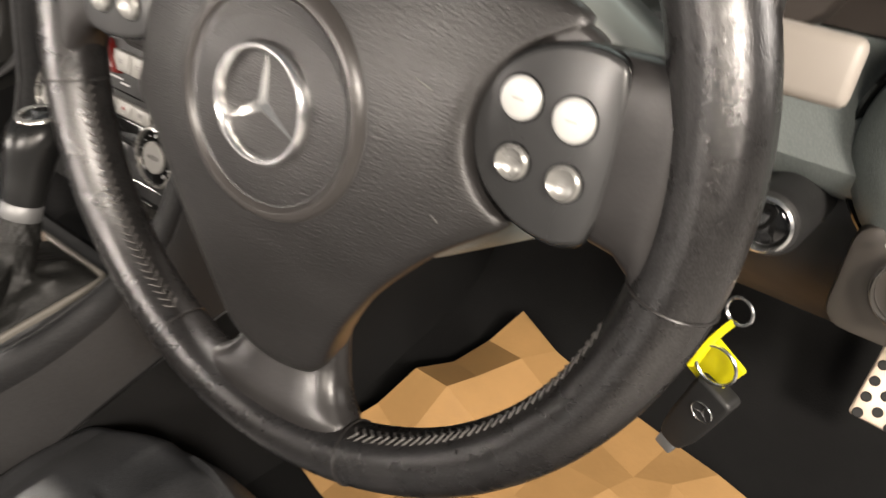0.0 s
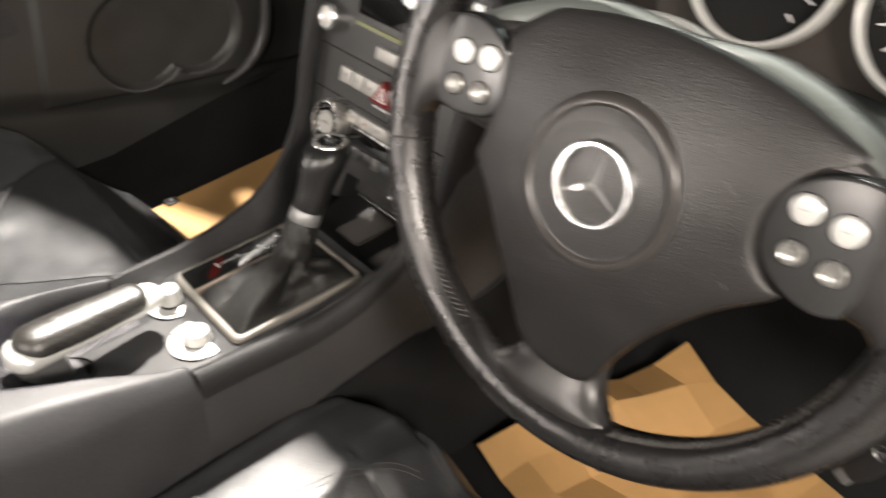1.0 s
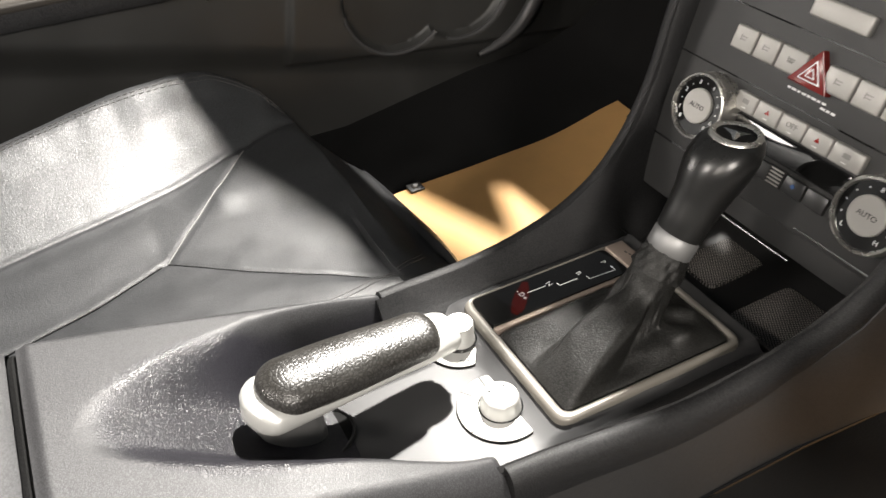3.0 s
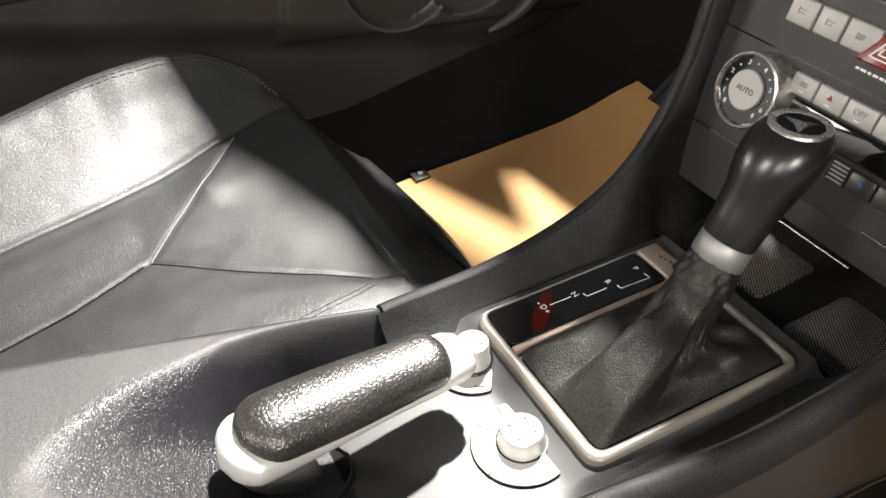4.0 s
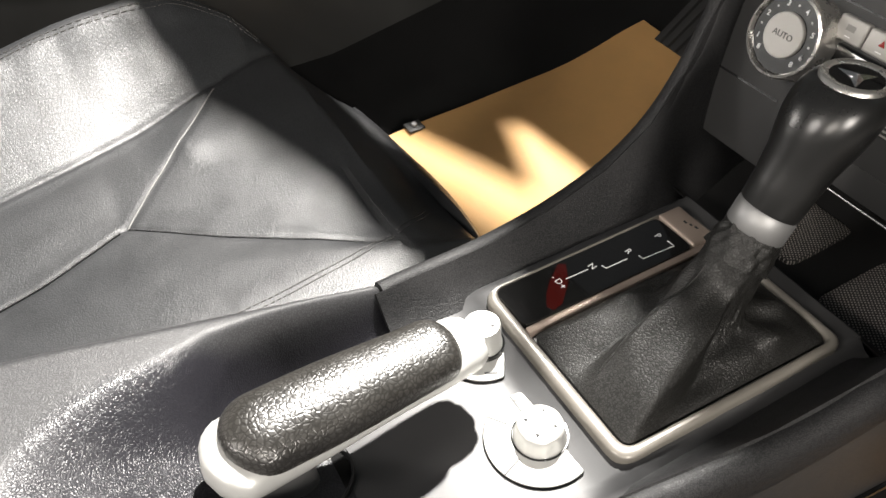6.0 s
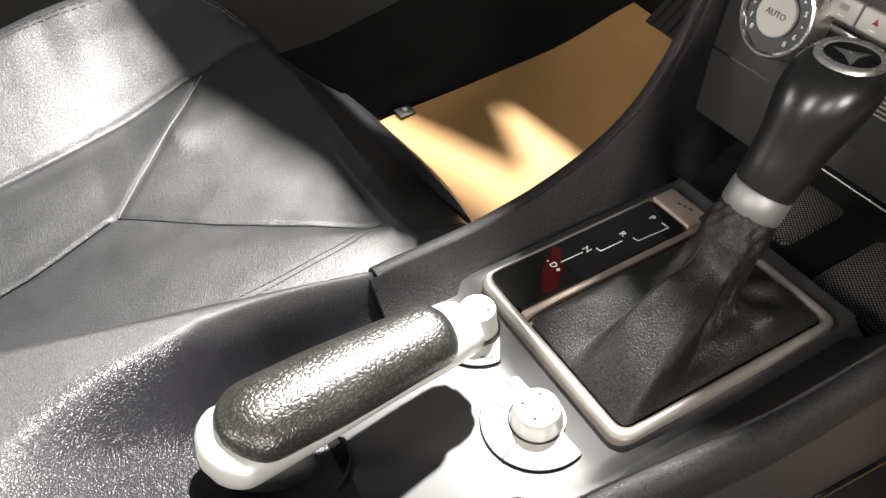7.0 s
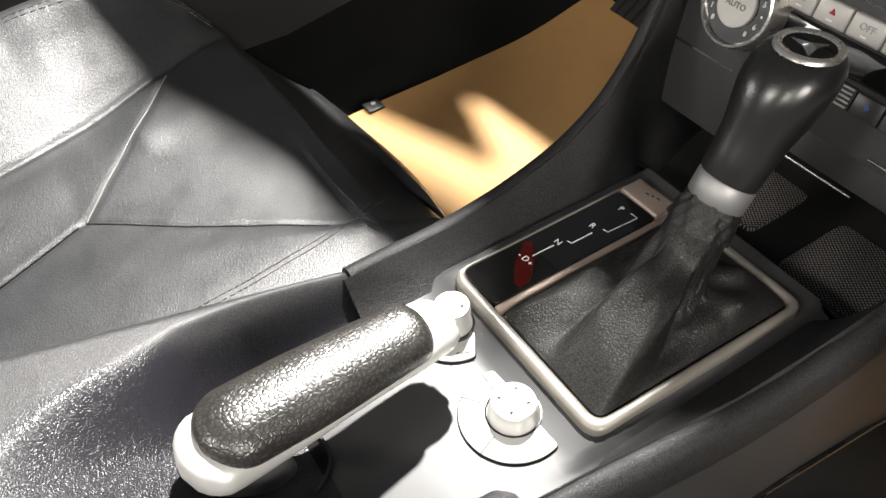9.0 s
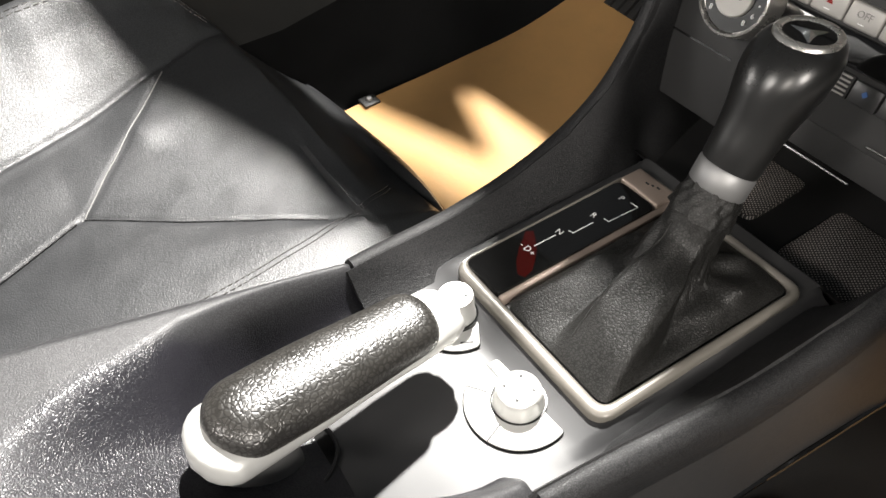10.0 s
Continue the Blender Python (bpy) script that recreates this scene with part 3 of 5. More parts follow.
    badge = part("badge", ring_solid([(0.0232, -0.004), (0.0235, 0.003), (0.0248, 0.0048), (0.0262, 0.0048), (0.0276, 0.003), (0.028, -0.004)], 72), CHROME, w, "chrome ring badge")
    for deg in (90, 210, 330):
        part("blade", star_blade(radians(deg), 0.0245, 0.0036, 0.0034), CHROME, badge)
        badge.children[-1].location.z = 0.0004
    # casing behind the airbag cover
    half = [(0.0, 0.092), (0.03, 0.0955), (0.057, 0.0965), (0.092, 0.0895), (0.124, 0.0775), (0.151, 0.0625), (0.168, 0.05), (0.162, 0.042), (0.12, 0.045), (0.05, 0.05)]
    casing = half[::-1] + [(-x, y) for x, y in half[1:]]
    part("back_casing", plate(round_poly(casing, 0.01, 3), -0.07, -0.036, 0.012, rings=5), COVER, w, "smooth grey-green rear casing")
    # side spokes with button pads
    for s in (1, -1):
        rows = []
        rise = 0.009 if s < 0 else 0.0
        for u, v0, v1, zc, th in ((0.10, -0.018, 0.054, -0.036, 0.0115), (0.125, -0.0165, 0.058, -0.035, 0.0130), (0.15, -0.014, 0.060, -0.034, 0.0152), (0.162, -0.016, 0.060, -0.0345, 0.0160), (0.17, -0.022, 0.062, -0.0345, 0.0168), (0.177, -0.036, 0.074, -0.0345, 0.0168), (0.184, -0.058, 0.09, -0.036, 0.0145), (0.189, -0.06, 0.09, -0.036, 0.011)):
            row = []
            for i in range(28):
                t = 2 * math.pi * i / 28
                cx, cy = math.cos(t), math.sin(t)
                row.append((s * u, (v0 + v1 + rise * smooth(0.18, 0.16, u)) / 2 + (v1 - v0 - rise * smooth(0.18, 0.16, u)) / 2 * math.copysign(abs(cx) ** 0.75, cx), zc + th * math.copysign(abs(cy) ** 0.45, cy)))
            rows.append(row)
        part("spoke", grid_mesh(rows, closed_u=True, cap=True), SPOKE, w, "black leather spoke")
        root = [(0.055, -0.014), (0.14, -0.010), (0.147, 0.050), (0.132, 0.063), (0.10, 0.070), (0.055, 0.072)]
        part("spoke_root", plate(round_poly([(s * x, y) for x, y in root], 0.006, 3), -0.055, -0.030, 0.004, rings=3), SPOKE, w)
        arc = [(0.137 + 0.043 * math.cos(radians(t)), 0.0205 + 0.0385 * math.sin(radians(t))) for t in range(82, 282, 8)]
        arc = arc + [(0.1505, -0.014), (0.1545, 0.0), (0.1555, 0.02), (0.1535, 0.043), (0.1505, 0.056)]
        arc = [(x, y * (1 - 0.5 * (rise > 0) * (y < 0)) + rise * 0.6) for x, y in arc]
        pad = part("button_pad", plate(round_poly([(s * x, y) for x, y in arc], 0.003, 2), -0.04, -0.0182, 0.0025, rings=4), PAD, w, "graphite satin button pad")
        part("gap", plate(round_poly([(s * (0.137 + (x - 0.137) * 1.025), 0.024 + (y - 0.024) * 1.025) for x, y in arc], 0.003, 2), -0.036, -0.0200, 0.001), GLOSS, pad)
        for u, v, r in ((0.1135, 0.034, 0.0088), (0.1365, 0.032, 0.0088), (0.1155, 0.009, 0.0075), (0.1385, 0.008, 0.0075)):
            v += rise * 0.8
            part("button_well", ring_solid([(r, -0.02), (r, -0.0176), (r + 0.0007, -0.0176), (r + 0.0007, -0.02)], 32, (s * u, v, 0)), GLOSS, pad)
            dish = 0.0016 if r < 0.008 else -0.0004
            b = part("button", lathe([(r - 0.0003, -0.02), (r - 0.0003, -0.0162), (r - 0.0014, -0.0150), (r * 0.75, -0.0150 - dish * 0.3), (r * 0.5, -0.0150 - dish), (0, -0.0150 - dish * 1.1)], 32, (s * u, v, 0)), SILVER if r > 0.008 else DIM_SILVER, pad, "round silver button" if r > 0.008 else "dished dark silver button")
            part("symbol", rbox((r * 0.55, 0.0009, 0.0004), 0, 1, at(s * u, v - (0.001 if r < 0.008 else 0), -0.0146 if r > 0.008 else -0.0167)), KEYGREY if r > 0.008 else FAINT, b)
    # lower spoke
    rows = []
    for v, hw, zc, th in ((-0.10, 0.030, -0.046, 0.010), (-0.125, 0.031, -0.046, 0.012), (-0.138, 0.0325, -0.0455, 0.0132), (-0.147, 0.035, -0.044, 0.0142), (-0.154, 0.0385, -0.042, 0.015), (-0.16, 0.043, -0.040, 0.0158), (-0.166, 0.048, -0.038, 0.0162), (-0.172, 0.053, -0.0365, 0.0155), (-0.178, 0.056, -0.036, 0.013)):
        row = []
        for i in range(32):
            t = 2 * math.pi * i / 32
            cx, cy = math.cos(t), math.sin(t)
            x = hw * math.copysign(abs(cx) ** 0.7, cx)
            row.append((x, v + 2.2 * x * x * smooth(-0.15, -0.178, v), zc + th * math.copysign(abs(cy) ** 0.6, cy)))
        rows.append(row)
    part("lower_spoke", grid_mesh(rows, closed_u=True, cap=True), SPOKE, w, "smooth black leather lower spoke")
    # wear marks
    for u, v, l, rot in ((0.077, 0.030, 0.012, -20), (0.093, -0.0215, 0.006, -35)):
        part("scratch", rbox((l * 0.7, 0.0007, 0.0003), 0.0001, 1, at(u, v, -0.0056) @ pose(0, 0, 0, 0, 8, rot)), THREAD, w, "small pale scuff mark")


build_wheel()


# ---------------------------------------------------------------- centre stack
def knob_dial(parent, x, s, marks):
    k = part("rotary_knob", ring_solid([(0.0235, -0.004), (0.0235, 0.016), (0.0245, 0.0185), (0.026, 0.018), (0.0272, 0.0155), (0.0282, 0.004), (0.0285, -0.004)], 56, (x, s, 0)), SATIN, parent, "chrome-ringed rotary climate knob")
    part("scale", lathe([(0.0236, 0.0), (0.0236, 0.0155), (0.0, 0.0156)], 48, (x, s, 0)), GLOSS, k, "black scale with white marks")
    part("cap", lathe([(0.0142, 0.014), (0.0142, 0.0172), (0.0135, 0.018), (0.006, 0.0178), (0, 0.0177)], 40, (x, s, 0)), KEYGREY, k, "grey centre cap")
    for i, ch in enumerate(marks):
        a = radians(225 - 270 * i / (len(marks) - 1))
        p = (x + 0.019 * math.cos(a), s + 0.019 * math.sin(a), 0.0158)
        if ch == ".":
            part("dot", rbox((0.0011, 0.0011, 0.0003), 0, 1, at(*p)), WHITE, k)
        else:
            words("numeral", ch, 0.0048, WHITE, at(*p), k)
    words("caption", "AUTO", 0.0055, DARKPRINT, at(x, s, 0.0178), k)
    return k


def build_stack():
    st = thing("centre_stack", pose(0.003, 0.166, 0.555, 70.7, 0, 0), "dark grey dashboard centre stack with silver buttons and two climate knobs", "control panel")
    out = round_poly([(-0.131, -0.092), (-0.045, -0.092), (-0.04, -0.055), (0.128, -0.055), (0.138, 0.02), (0.141, 0.09), (0.142, 0.21), (-0.142, 0.21), (-0.141, 0.09), (-0.138, 0.02)], 0.006, 3)
    part("fascia", plate(out, -0.03, 0.0, 0.002), PLASTIC, st, "dark grey fascia")
    for s in (0.0255, 0.0765):
        part("joint", rbox((0.272, 0.0012, 0.0012), 0, 1, at(0, s, 0.0)), GLOSS, st)
    part("joint", rbox((0.06, 0.0014, 0.0012), 0, 1, at(-0.095, -0.047, 0.0)), GLOSS, st)
    # radio part: slot, display, knobs
    part("disc_slot", rbox((0.142, 0.0055, 0.002), 0.0008, 1, at(-0.002, 0.1145, 0.0006)), SLOT, st, "yellow-green lit disc slot")
    part("display", plate(round_poly([(-0.072, 0.125), (0.072, 0.125), (0.072, 0.185), (-0.072, 0.185)], 0.004, 3), -0.004, 0.002, 0.001), GLOSS, st, "black radio display")
    for x in (-0.112, 0.112):
        k = part("radio_knob", ring_solid([(0.011, -0.004), (0.011, 0.012), (0.0125, 0.0145), (0.0155, 0.013), (0.017, 0.004), (0.0175, -0.004)], 40, (x, 0.108, 0)), CHROME, st, "small chrome radio knob")
        part("cap", lathe([(0.0112, 0.0), (0.0112, 0.011), (0.009, 0.0125), (0, 0.0125)], 32, (x, 0.108, 0)), SILVER, k)
    for i in range(3):
        for j in range(4):
            for sx in (-1, 1):
                part("key", rbox((0.0155, 0.0082, 0.004), 0.0014, 2, at(sx * (0.087 + 0.0175 * i), 0.1475 + 0.0105 * j, 0.0012)), SILVER, st, "bright silver number key")
    part("eject_button", rbox((0.05, 0.0145, 0.007), 0.002, 3, at(-0.001, 0.0945, 0.0015)), KEYGREY, st)
    # upper row: three buttons, warning triangle, three buttons
    for x0, x1 in ((-0.0785, -0.0565), (-0.0555, -0.0345), (-0.0335, -0.0085), (0.0085, 0.0335), (0.0345, 0.0575), (0.0585, 0.0805)):
        b = part("switch", rbox((x1 - x0 - 0.0004, 0.0185, 0.008), 0.0018, 3, at((x0 + x1) / 2, 0.054, 0.0012)), KEYGREY, st, "satin silver-grey push switch")
        part("symbol", rbox((0.006, 0.0008, 0.0004), 0, 1, at((x0 + x1) / 2, 0.0555, 0.0052)), FAINT, b)
        part("symbol", rbox((0.0042, 0.0008, 0.0004), 0, 1, at((x0 + x1) / 2, 0.0532, 0.0052)), FAINT, b)
        part("symbol", rbox((0.001, 0.0045, 0.0004), 0, 1, at((x0 + x1) / 2 - 0.0028, 0.0545, 0.0052)), FAINT, b)
    words("caption", "ESP", 0.0042, FAINT, at(-0.021, 0.0535, 0.0053), st)
    tri = [(-0.018, 0.042), (0.018, 0.042), (0.0, 0.0705)]
    hz = part("warning_switch", plate(round_poly(tri, 0.0018, 3), -0.002, 0.0065, 0.001), RED, st, "dark red triangular hazard warning switch")
    for f, z, mat in ((0.56, 0.0068, WHITE), (0.46, 0.0071, RED), (0.26, 0.0074, WHITE), (0.17, 0.0077, RED)):
        t = [(x * f, 0.0515 + (y - 0.0515) * f) for x, y in tri]
        part("outline", plate(round_poly(t, 0.0008, 2), 0.006, z, 0.0002), mat, hz)
    for i, wd in enumerate((0.0028, 0.0042, 0.0022, 0.0036, 0.003, 0.0042, 0.0026, 0.0034)):
        part("lettering_bar", rbox((wd, 0.0016, 0.0004), 0, 1, at(-0.016 + 0.0045 * i, 0.0365, 0.0002)), WHITE, st)
    for i, wd in enumerate((0.004, 0.003, 0.0036)):
        part("lettering_bar", rbox((wd, 0.0016, 0.0004), 0, 1, at(0.0165 + 0.0045 * i, 0.033, 0.0002)), WHITE, st)
    # climate row
    edges = (-0.052, -0.031, -0.008, 0.0155, 0.039, 0.066)
    for i, (x0, x1) in enumerate(zip(edges, edges[1:])):
        b = part("climate_button", rbox((x1 - x0 - 0.0008, 0.0145, 0.008), 0.0016, 3, at((x0 + x1) / 2, 0.0125, 0.0012)), KEYGREY, st, "satin grey climate button")
        if i in (1, 3):
            part("lamp", plate([(-0.0022, -0.0016), (0.0022, -0.0016), (0, 0.0022)], 0.004, 0.0056, 0.0002, at((x0 + x1) / 2, 0.0135, 0)), RED_GLOW, b)
        elif i == 2:
            words("caption", "OFF", 0.0058, FAINT, at((x0 + x1) / 2, 0.0135, 0.0053), b)
        else:
            part("symbol", rbox((0.006, 0.0035, 0.0003), 0, 1, at((x0 + x1) / 2, 0.0135, 0.0052)), FAINT, b)
        part("line", rbox((0.004, 0.0006, 0.0003), 0, 1, at((x0 + x1) / 2, 0.0085, 0.0052)), WHITE, b)
    part("climate_display", plate(round_poly([(-0.055, -0.0155), (0.066, -0.0155), (0.062, 0.003), (-0.051, 0.003)], 0.003, 3), -0.004, 0.0025, 0.001), GLOSS, st, "gloss black climate display")
    vent = part("sensor_grille", rbox((0.016, 0.0145, 0.004), 0.001, 2, at(0.008, -0.0255, 0.0)), PLASTIC_DARK, st)
    for k in range(5):
        part("slat", rbox((0.013, 0.0012, 0.001), 0.0003, 1, at(0.008, -0.031 + 0.0028 * k, 0.0024)), KEYGREY, vent)
    for x in (0.0265, 0.0465):
        part("temperature_button", rbox((0.019, 0.0135, 0.006), 0.0014, 2, at(x, -0.0255, 0.0006)), PAD, st)
    part("cold_symbol", rbox((0.003, 0.003, 0.0004), 0, 1, at(0.0262, -0.0245, 0.0038) @ pose(0, 0, 0, 0, 0, 45)), BLUE, st, "small blue symbol")
    for x in (-0.0265, -0.0465, -0.0065):
        part("temperature_button", rbox((0.019, 0.0135, 0.006), 0.0014, 2, at(x, -0.0255, 0.0006)), PAD, st)
    knob_dial(st, -0.073, -0.005, "81.2.3.4.5.6"[0:1] + "1.2.3.4.5.6."[0:11] + "8")
    knob_dial(st, 0.0915, -0.0105, "L.18.20.22.24.H"[0:1] + "....8....H")
    # bright lines below
    part("trim_line", tube([(0.042, -0.05, 0.002), (0.128, -0.05, 0.002)], 0.0009, 8), CHROME, st)
    return st


build_stack()


# ---------------------------------------------------------------- centre console
EDGE = [(-0.128, 0.4585, 0.0945), (-0.09, 0.4575, 0.0975), (-0.05, 0.4570, 0.102), (0.0, 0.458, 0.108), (0.05, 0.468, 0.113), (0.09, 0.486, 0.119), (0.122, 0.515, 0.126), (0.146, 0.556, 0.131), (0.163, 0.61, 0.1355), (0.186, 0.68, 0.139), (0.212, 0.755, 0.141)]


def build_console():
    o = Vector((0, 0, 0.15))
    con = thing("centre_console", at(*o), "dark grey plastic centre console with swept side rails", "console")
    curve = spline([(y, z, x) for y, z, x in EDGE], 48)
    for s in (1, -1):
        rows = []
        for i, p in enumerate(curve):
            a, b = curve[max(i - 1, 0)], curve[min(i + 1, 47)]
            t = Vector((b.x - a.x, b.y - a.y)).normalized()
            inn = Vector((t.y, -t.x))
            wide = 0.0 if s > 0 else 0.005 * smooth(-0.04, -0.12, p.x)
            row = []
            for dx, d in ((-0.013, 0.05), (-0.012, 0.02), (-0.0105, 0.005), (-0.008, 0.0016), (-0.0045, 0.0), (-0.001, 0.0004), (0.002, 0.0018), (0.0048, 0.0045), (0.0068, 0.0085), (0.008, 0.0135), (0.0084, 0.02), (0.0072, 0.032)):
                row.append(Vector((s * (p.z + dx + wide), p.x + inn.x * d, p.y + inn.y * d)) - o)
            rows.append(row)
        part("side_rail", grid_mesh(rows, closed_u=True, cap=True), RAIL, con, "swept soft-touch side rail")
        # big side panel
        ys = [-0.7, -0.5, -0.38, -0.3, -0.2, -0.128, -0.09, -0.05, 0.0, 0.05, 0.09, 0.122, 0.146, 0.17, 0.25, 0.4, 0.6]
        tops = [0.41, 0.41, 0.41, 0.41, 0.41, 0.434, 0.436, 0.437, 0.44, 0.45, 0.466, 0.492, 0.53, 0.57, 0.6, 0.6, 0.6]
        rows, under = [], []
        for y, zt in zip(ys, tops):
            hx = lerp_table([(e[0], e[2]) for e in EDGE], y) - (0.012 if y < -0.14 else 0)
            zj = min(zt - 0.05, 0.335 + 0.25 * (y + 0.1))
            rows.append([Vector((s * (hx + 0.0068), y, zt)) - o, Vector((s * (hx + 0.0083), y, zt - 0.012)) - o, Vector((s * (hx + 0.0095), y, zt - 0.04)) - o, Vector((s * (hx + 0.0135), y, zj)) - o])
            under.append([Vector((s * (hx + 0.0105), y, zj + 0.004)) - o, Vector((s * (hx + 0.016), y, 0.22)) - o, Vector((s * (hx + 0.024), y, 0.1)) - o])
        part("lower_panel", slab(under, (-s * 0.008, 0, 0)), CARPET, con, "black carpeted lower side")
        part("side_panel", slab(rows, (-s * 0.012, 0, 0)), SIDE, con, "dark vinyl side panel")
        p = [Vector((s * (lerp_table([(q[0], q[2]) for q in EDGE], y) + 0.0135), y, 0.335 + 0.25 * (y + 0.1))) - o for y in (-0.1, 0.0, 0.1, 0.2, 0.3)]
        part("panel_joint", tube(p, 0.002, 6), GLOSS, con)
    # deck round the selector
    rows = []
    for j in range(30):
        y = -0.2 + 0.3 * j / 29
        z = 0.4375 + 0.006 * smooth(-0.085, -0.07, y)
        hx = lerp_table([(e[0], e[2]) for e in EDGE], y) - 0.0095
        rows.append([Vector((hx * u, y, z - 0.009 * smooth(0.0735, 0.082, hx * abs(u)) * smooth(-0.10, -0.06, y) - 0.005 * smooth(-0.118, -0.128, y) * smooth(-0.028, -0.036, hx * u))) - o for u in [-1 + 2 * i / 48 for i in range(49)]])
    part("deck", slab(rows, (0, 0, -0.01)), DECK, con, "satin dark grey deck")
    # tray ahead of the selector
    rows = []
    for y, z in ((0.098, 0.4435), (0.104, 0.44), (0.108, 0.428), (0.115, 0.4215), (0.15, 0.421), (0.19, 0.423), (0.235, 0.425), (0.245, 0.45), (0.246, 0.52)):
        rows.append([Vector((x, y, z)) - o for x in (-0.125, -0.06, 0, 0.06, 0.125)])
    part("tray", slab(rows, (0, 0.006, -0.008)), PLASTIC_DARK, con, "dark storage tray")
    for x0, x1, y0, y1 in ((-0.044, 0.0, 0.128, 0.19), (0.03, 0.09, 0.118, 0.186)):
        pts = round_poly([(x0, y0), (x1, y0), (x1, y1), (x0, y1)], 0.008, 4)
        mt = part("tray_mat", plate(pts, 0.4205 - 0.15, 0.4245 - 0.15, 0.0015), MESH, con, "ribbed mesh mat")
    for s in (1, -1):
        rows = []
        for k in range(45):
            y = -0.134 + 0.351 * k / 44
            zt, xt = lerp_table([(e[0], e[1]) for e in EDGE], y), lerp_table([(e[0], e[2]) for e in EDGE], y)
            ahead = smooth(0.085, 0.2, y)
            near = smooth(-0.07, -0.085, y)
            lo = Vector(((0.0795 if s > 0 else 0.0745 - 0.008 * near) + (0.004 * near if s > 0 else 0) + 0.026 * ahead, y, 0.4375 - 0.001 * near - 0.022 * smooth(0.085, 0.12, y)))
            hi = Vector((xt - 0.008 + (0.0 if s > 0 else 0.005 * smooth(-0.04, -0.12, y)), y + 0.0006, zt - 0.0004))
            row = []
            for q in [i / 10 for i in range(11)]:
                p = lo.lerp(hi, q)
                p.z -= 0.12 * (hi.z - lo.z) * math.sin(math.pi * q)
                row.append(Vector((s * p.x, p.y, p.z)) - o)
            rows.append(row)
        part("inner_slope", slab(rows, (s * 0.003, 0, -0.003)), RAIL, con, "grained inner slope of the side rail")
    # closing lip of the tray with a bright line
    part("tray_lid", rbox((0.235, 0.006, 0.05), 0.002, 2, at(0, 0.173, 0.492 - 0.15) @ pose(0, 0, 0, -19, 0, 0)), PLASTIC, con)
    part("bright_strip", tube([(-0.034, 0.1615, 0.4665 - 0.15), (0.038, 0.1615, 0.4665 - 0.15)], 0.0011, 8), CHROME, con)
    return con


build_console()


def rear_z(y):
    return lerp_table([(-0.60, 0.535), (-0.5, 0.54), (-0.42, 0.538), (-0.375, 0.527), (-0.3, 0.509), (-0.2, 0.481), (-0.128, 0.4605), (-0.1, 0.456)], y)


def scoop_width(y):
    t = min(1, max(0.0, (y + 0.352) / 0.12))
    return 0.083 * t**0.5 + 0.012 * smooth(-0.25, -0.13, y), 0.061 * t**0.5 + 0.027 * smooth(-0.24, -0.13, y)


def scoop_depth(x, y):
    """How far the recess round the handbrake sinks below the cover."""
    t = (y + 0.352) / 0.12
    if t <= 0:
        return 0
    wl, wr = scoop_width(y)
    c = -0.006
    u = (c - x) / wl if x < c else (x - c) / wr
    steep = 0.3 + 0.42 * (smooth(-0.27, -0.2, y) if x < c else smooth(-0.25, -0.14, y))
    depth = max(0.0, rear_z(y) - 0.4352)
    return depth * (1 - smooth(steep, 1.0, u)) * smooth(0.0, 1.5, t)


def edge_drop(u, y):
    """How far the cover rounds off towards its long edges; tighter towards the front joint."""
    near = smooth(-0.27, -0.14, y)
    start = 0.72 + 0.09 * near if u > 0 else 0.86
    e = max(0, abs(u) - start) / (1 - start)
    return ((0.024 - 0.010 * near) if u > 0 else 0.016) * e**2.4 + 0.002 * u * u


def build_rear_cover():
    o = Vector((0, -0.25, 0.45))
    th = thing("console_rear_cover", at(*o), "grained grey-black rear console cover with a scooped handbrake recess", "console")
    rows = []
    for j in range(140):
        y = -0.372 + 0.243 * j / 139
        hw = 0.102
        row = []
        for i in range(161):
            u = -1 + 2 * i / 160
            x = -0.005 + hw * u
            z = rear_z(y) - edge_drop(u, y) - scoop_depth(x, y)
            z -= 0.004 * smooth(0.008, 0.0, y + 0.372) + 0.0015 * smooth(-0.003, 0.0, y + 0.129)
            row.append(Vector((x, y, z)) - o)
        left, right = row[0], row[-1]
        row = [left + Vector((-0.010, 0, -0.22)), left + Vector((-0.004, 0, -0.09)), left + Vector((-0.002, 0, -0.02))] + row + [right + Vector((0.0035, 0, -0.006)), right + Vector((0.005, 0, -0.018)), right + Vector((0.0065, 0, -0.06)), right + Vector((0.014, 0, -0.22))]
        rows.append(row)
    rows.append([p + Vector((0, 0.0006, -0.03)) for p in rows[-1]])
    part("cover", grid_mesh(rows), SKIN_SCOOP, th, "grained soft skin with shade painted into the recess")
    # armrest lid behind the joint
    rows = []
    for j in range(24):
        y = -0.70 + 0.322 * j / 23
        row = []
        for i in range(31):
            u = -1 + 2 * i / 30
            e = max(0, abs(u) - 0.8) / 0.2
            z = rear_z(max(y, -0.6)) + 0.003 - 0.02 * e**2.4 - 0.008 * smooth(0.012, 0, -0.378 - y)
            row.append(Vector((-0.004 + 0.104 * u, y, z)) - o)
        row = [row[0] + Vector((0, 0, -0.1))] + row + [row[-1] + Vector((0, 0, -0.1))]
        rows.append(row)
    part("armrest_lid", grid_mesh(rows, cap=False), SKIN, th, "padded armrest lid")
    pts = [Vector((-0.004 + 0.104 * (-1 + 2 * i / 20), -0.3755, rear_z(-0.3755) - 0.013 - 0.018 * (max(0, abs(-1 + 2 * i / 20) - 0.8) / 0.2) ** 2.4)) - o for i in range(21)]
    part("joint", tube(pts, 0.0045, 8), CARPET, th, "dark joint")


build_rear_cover()


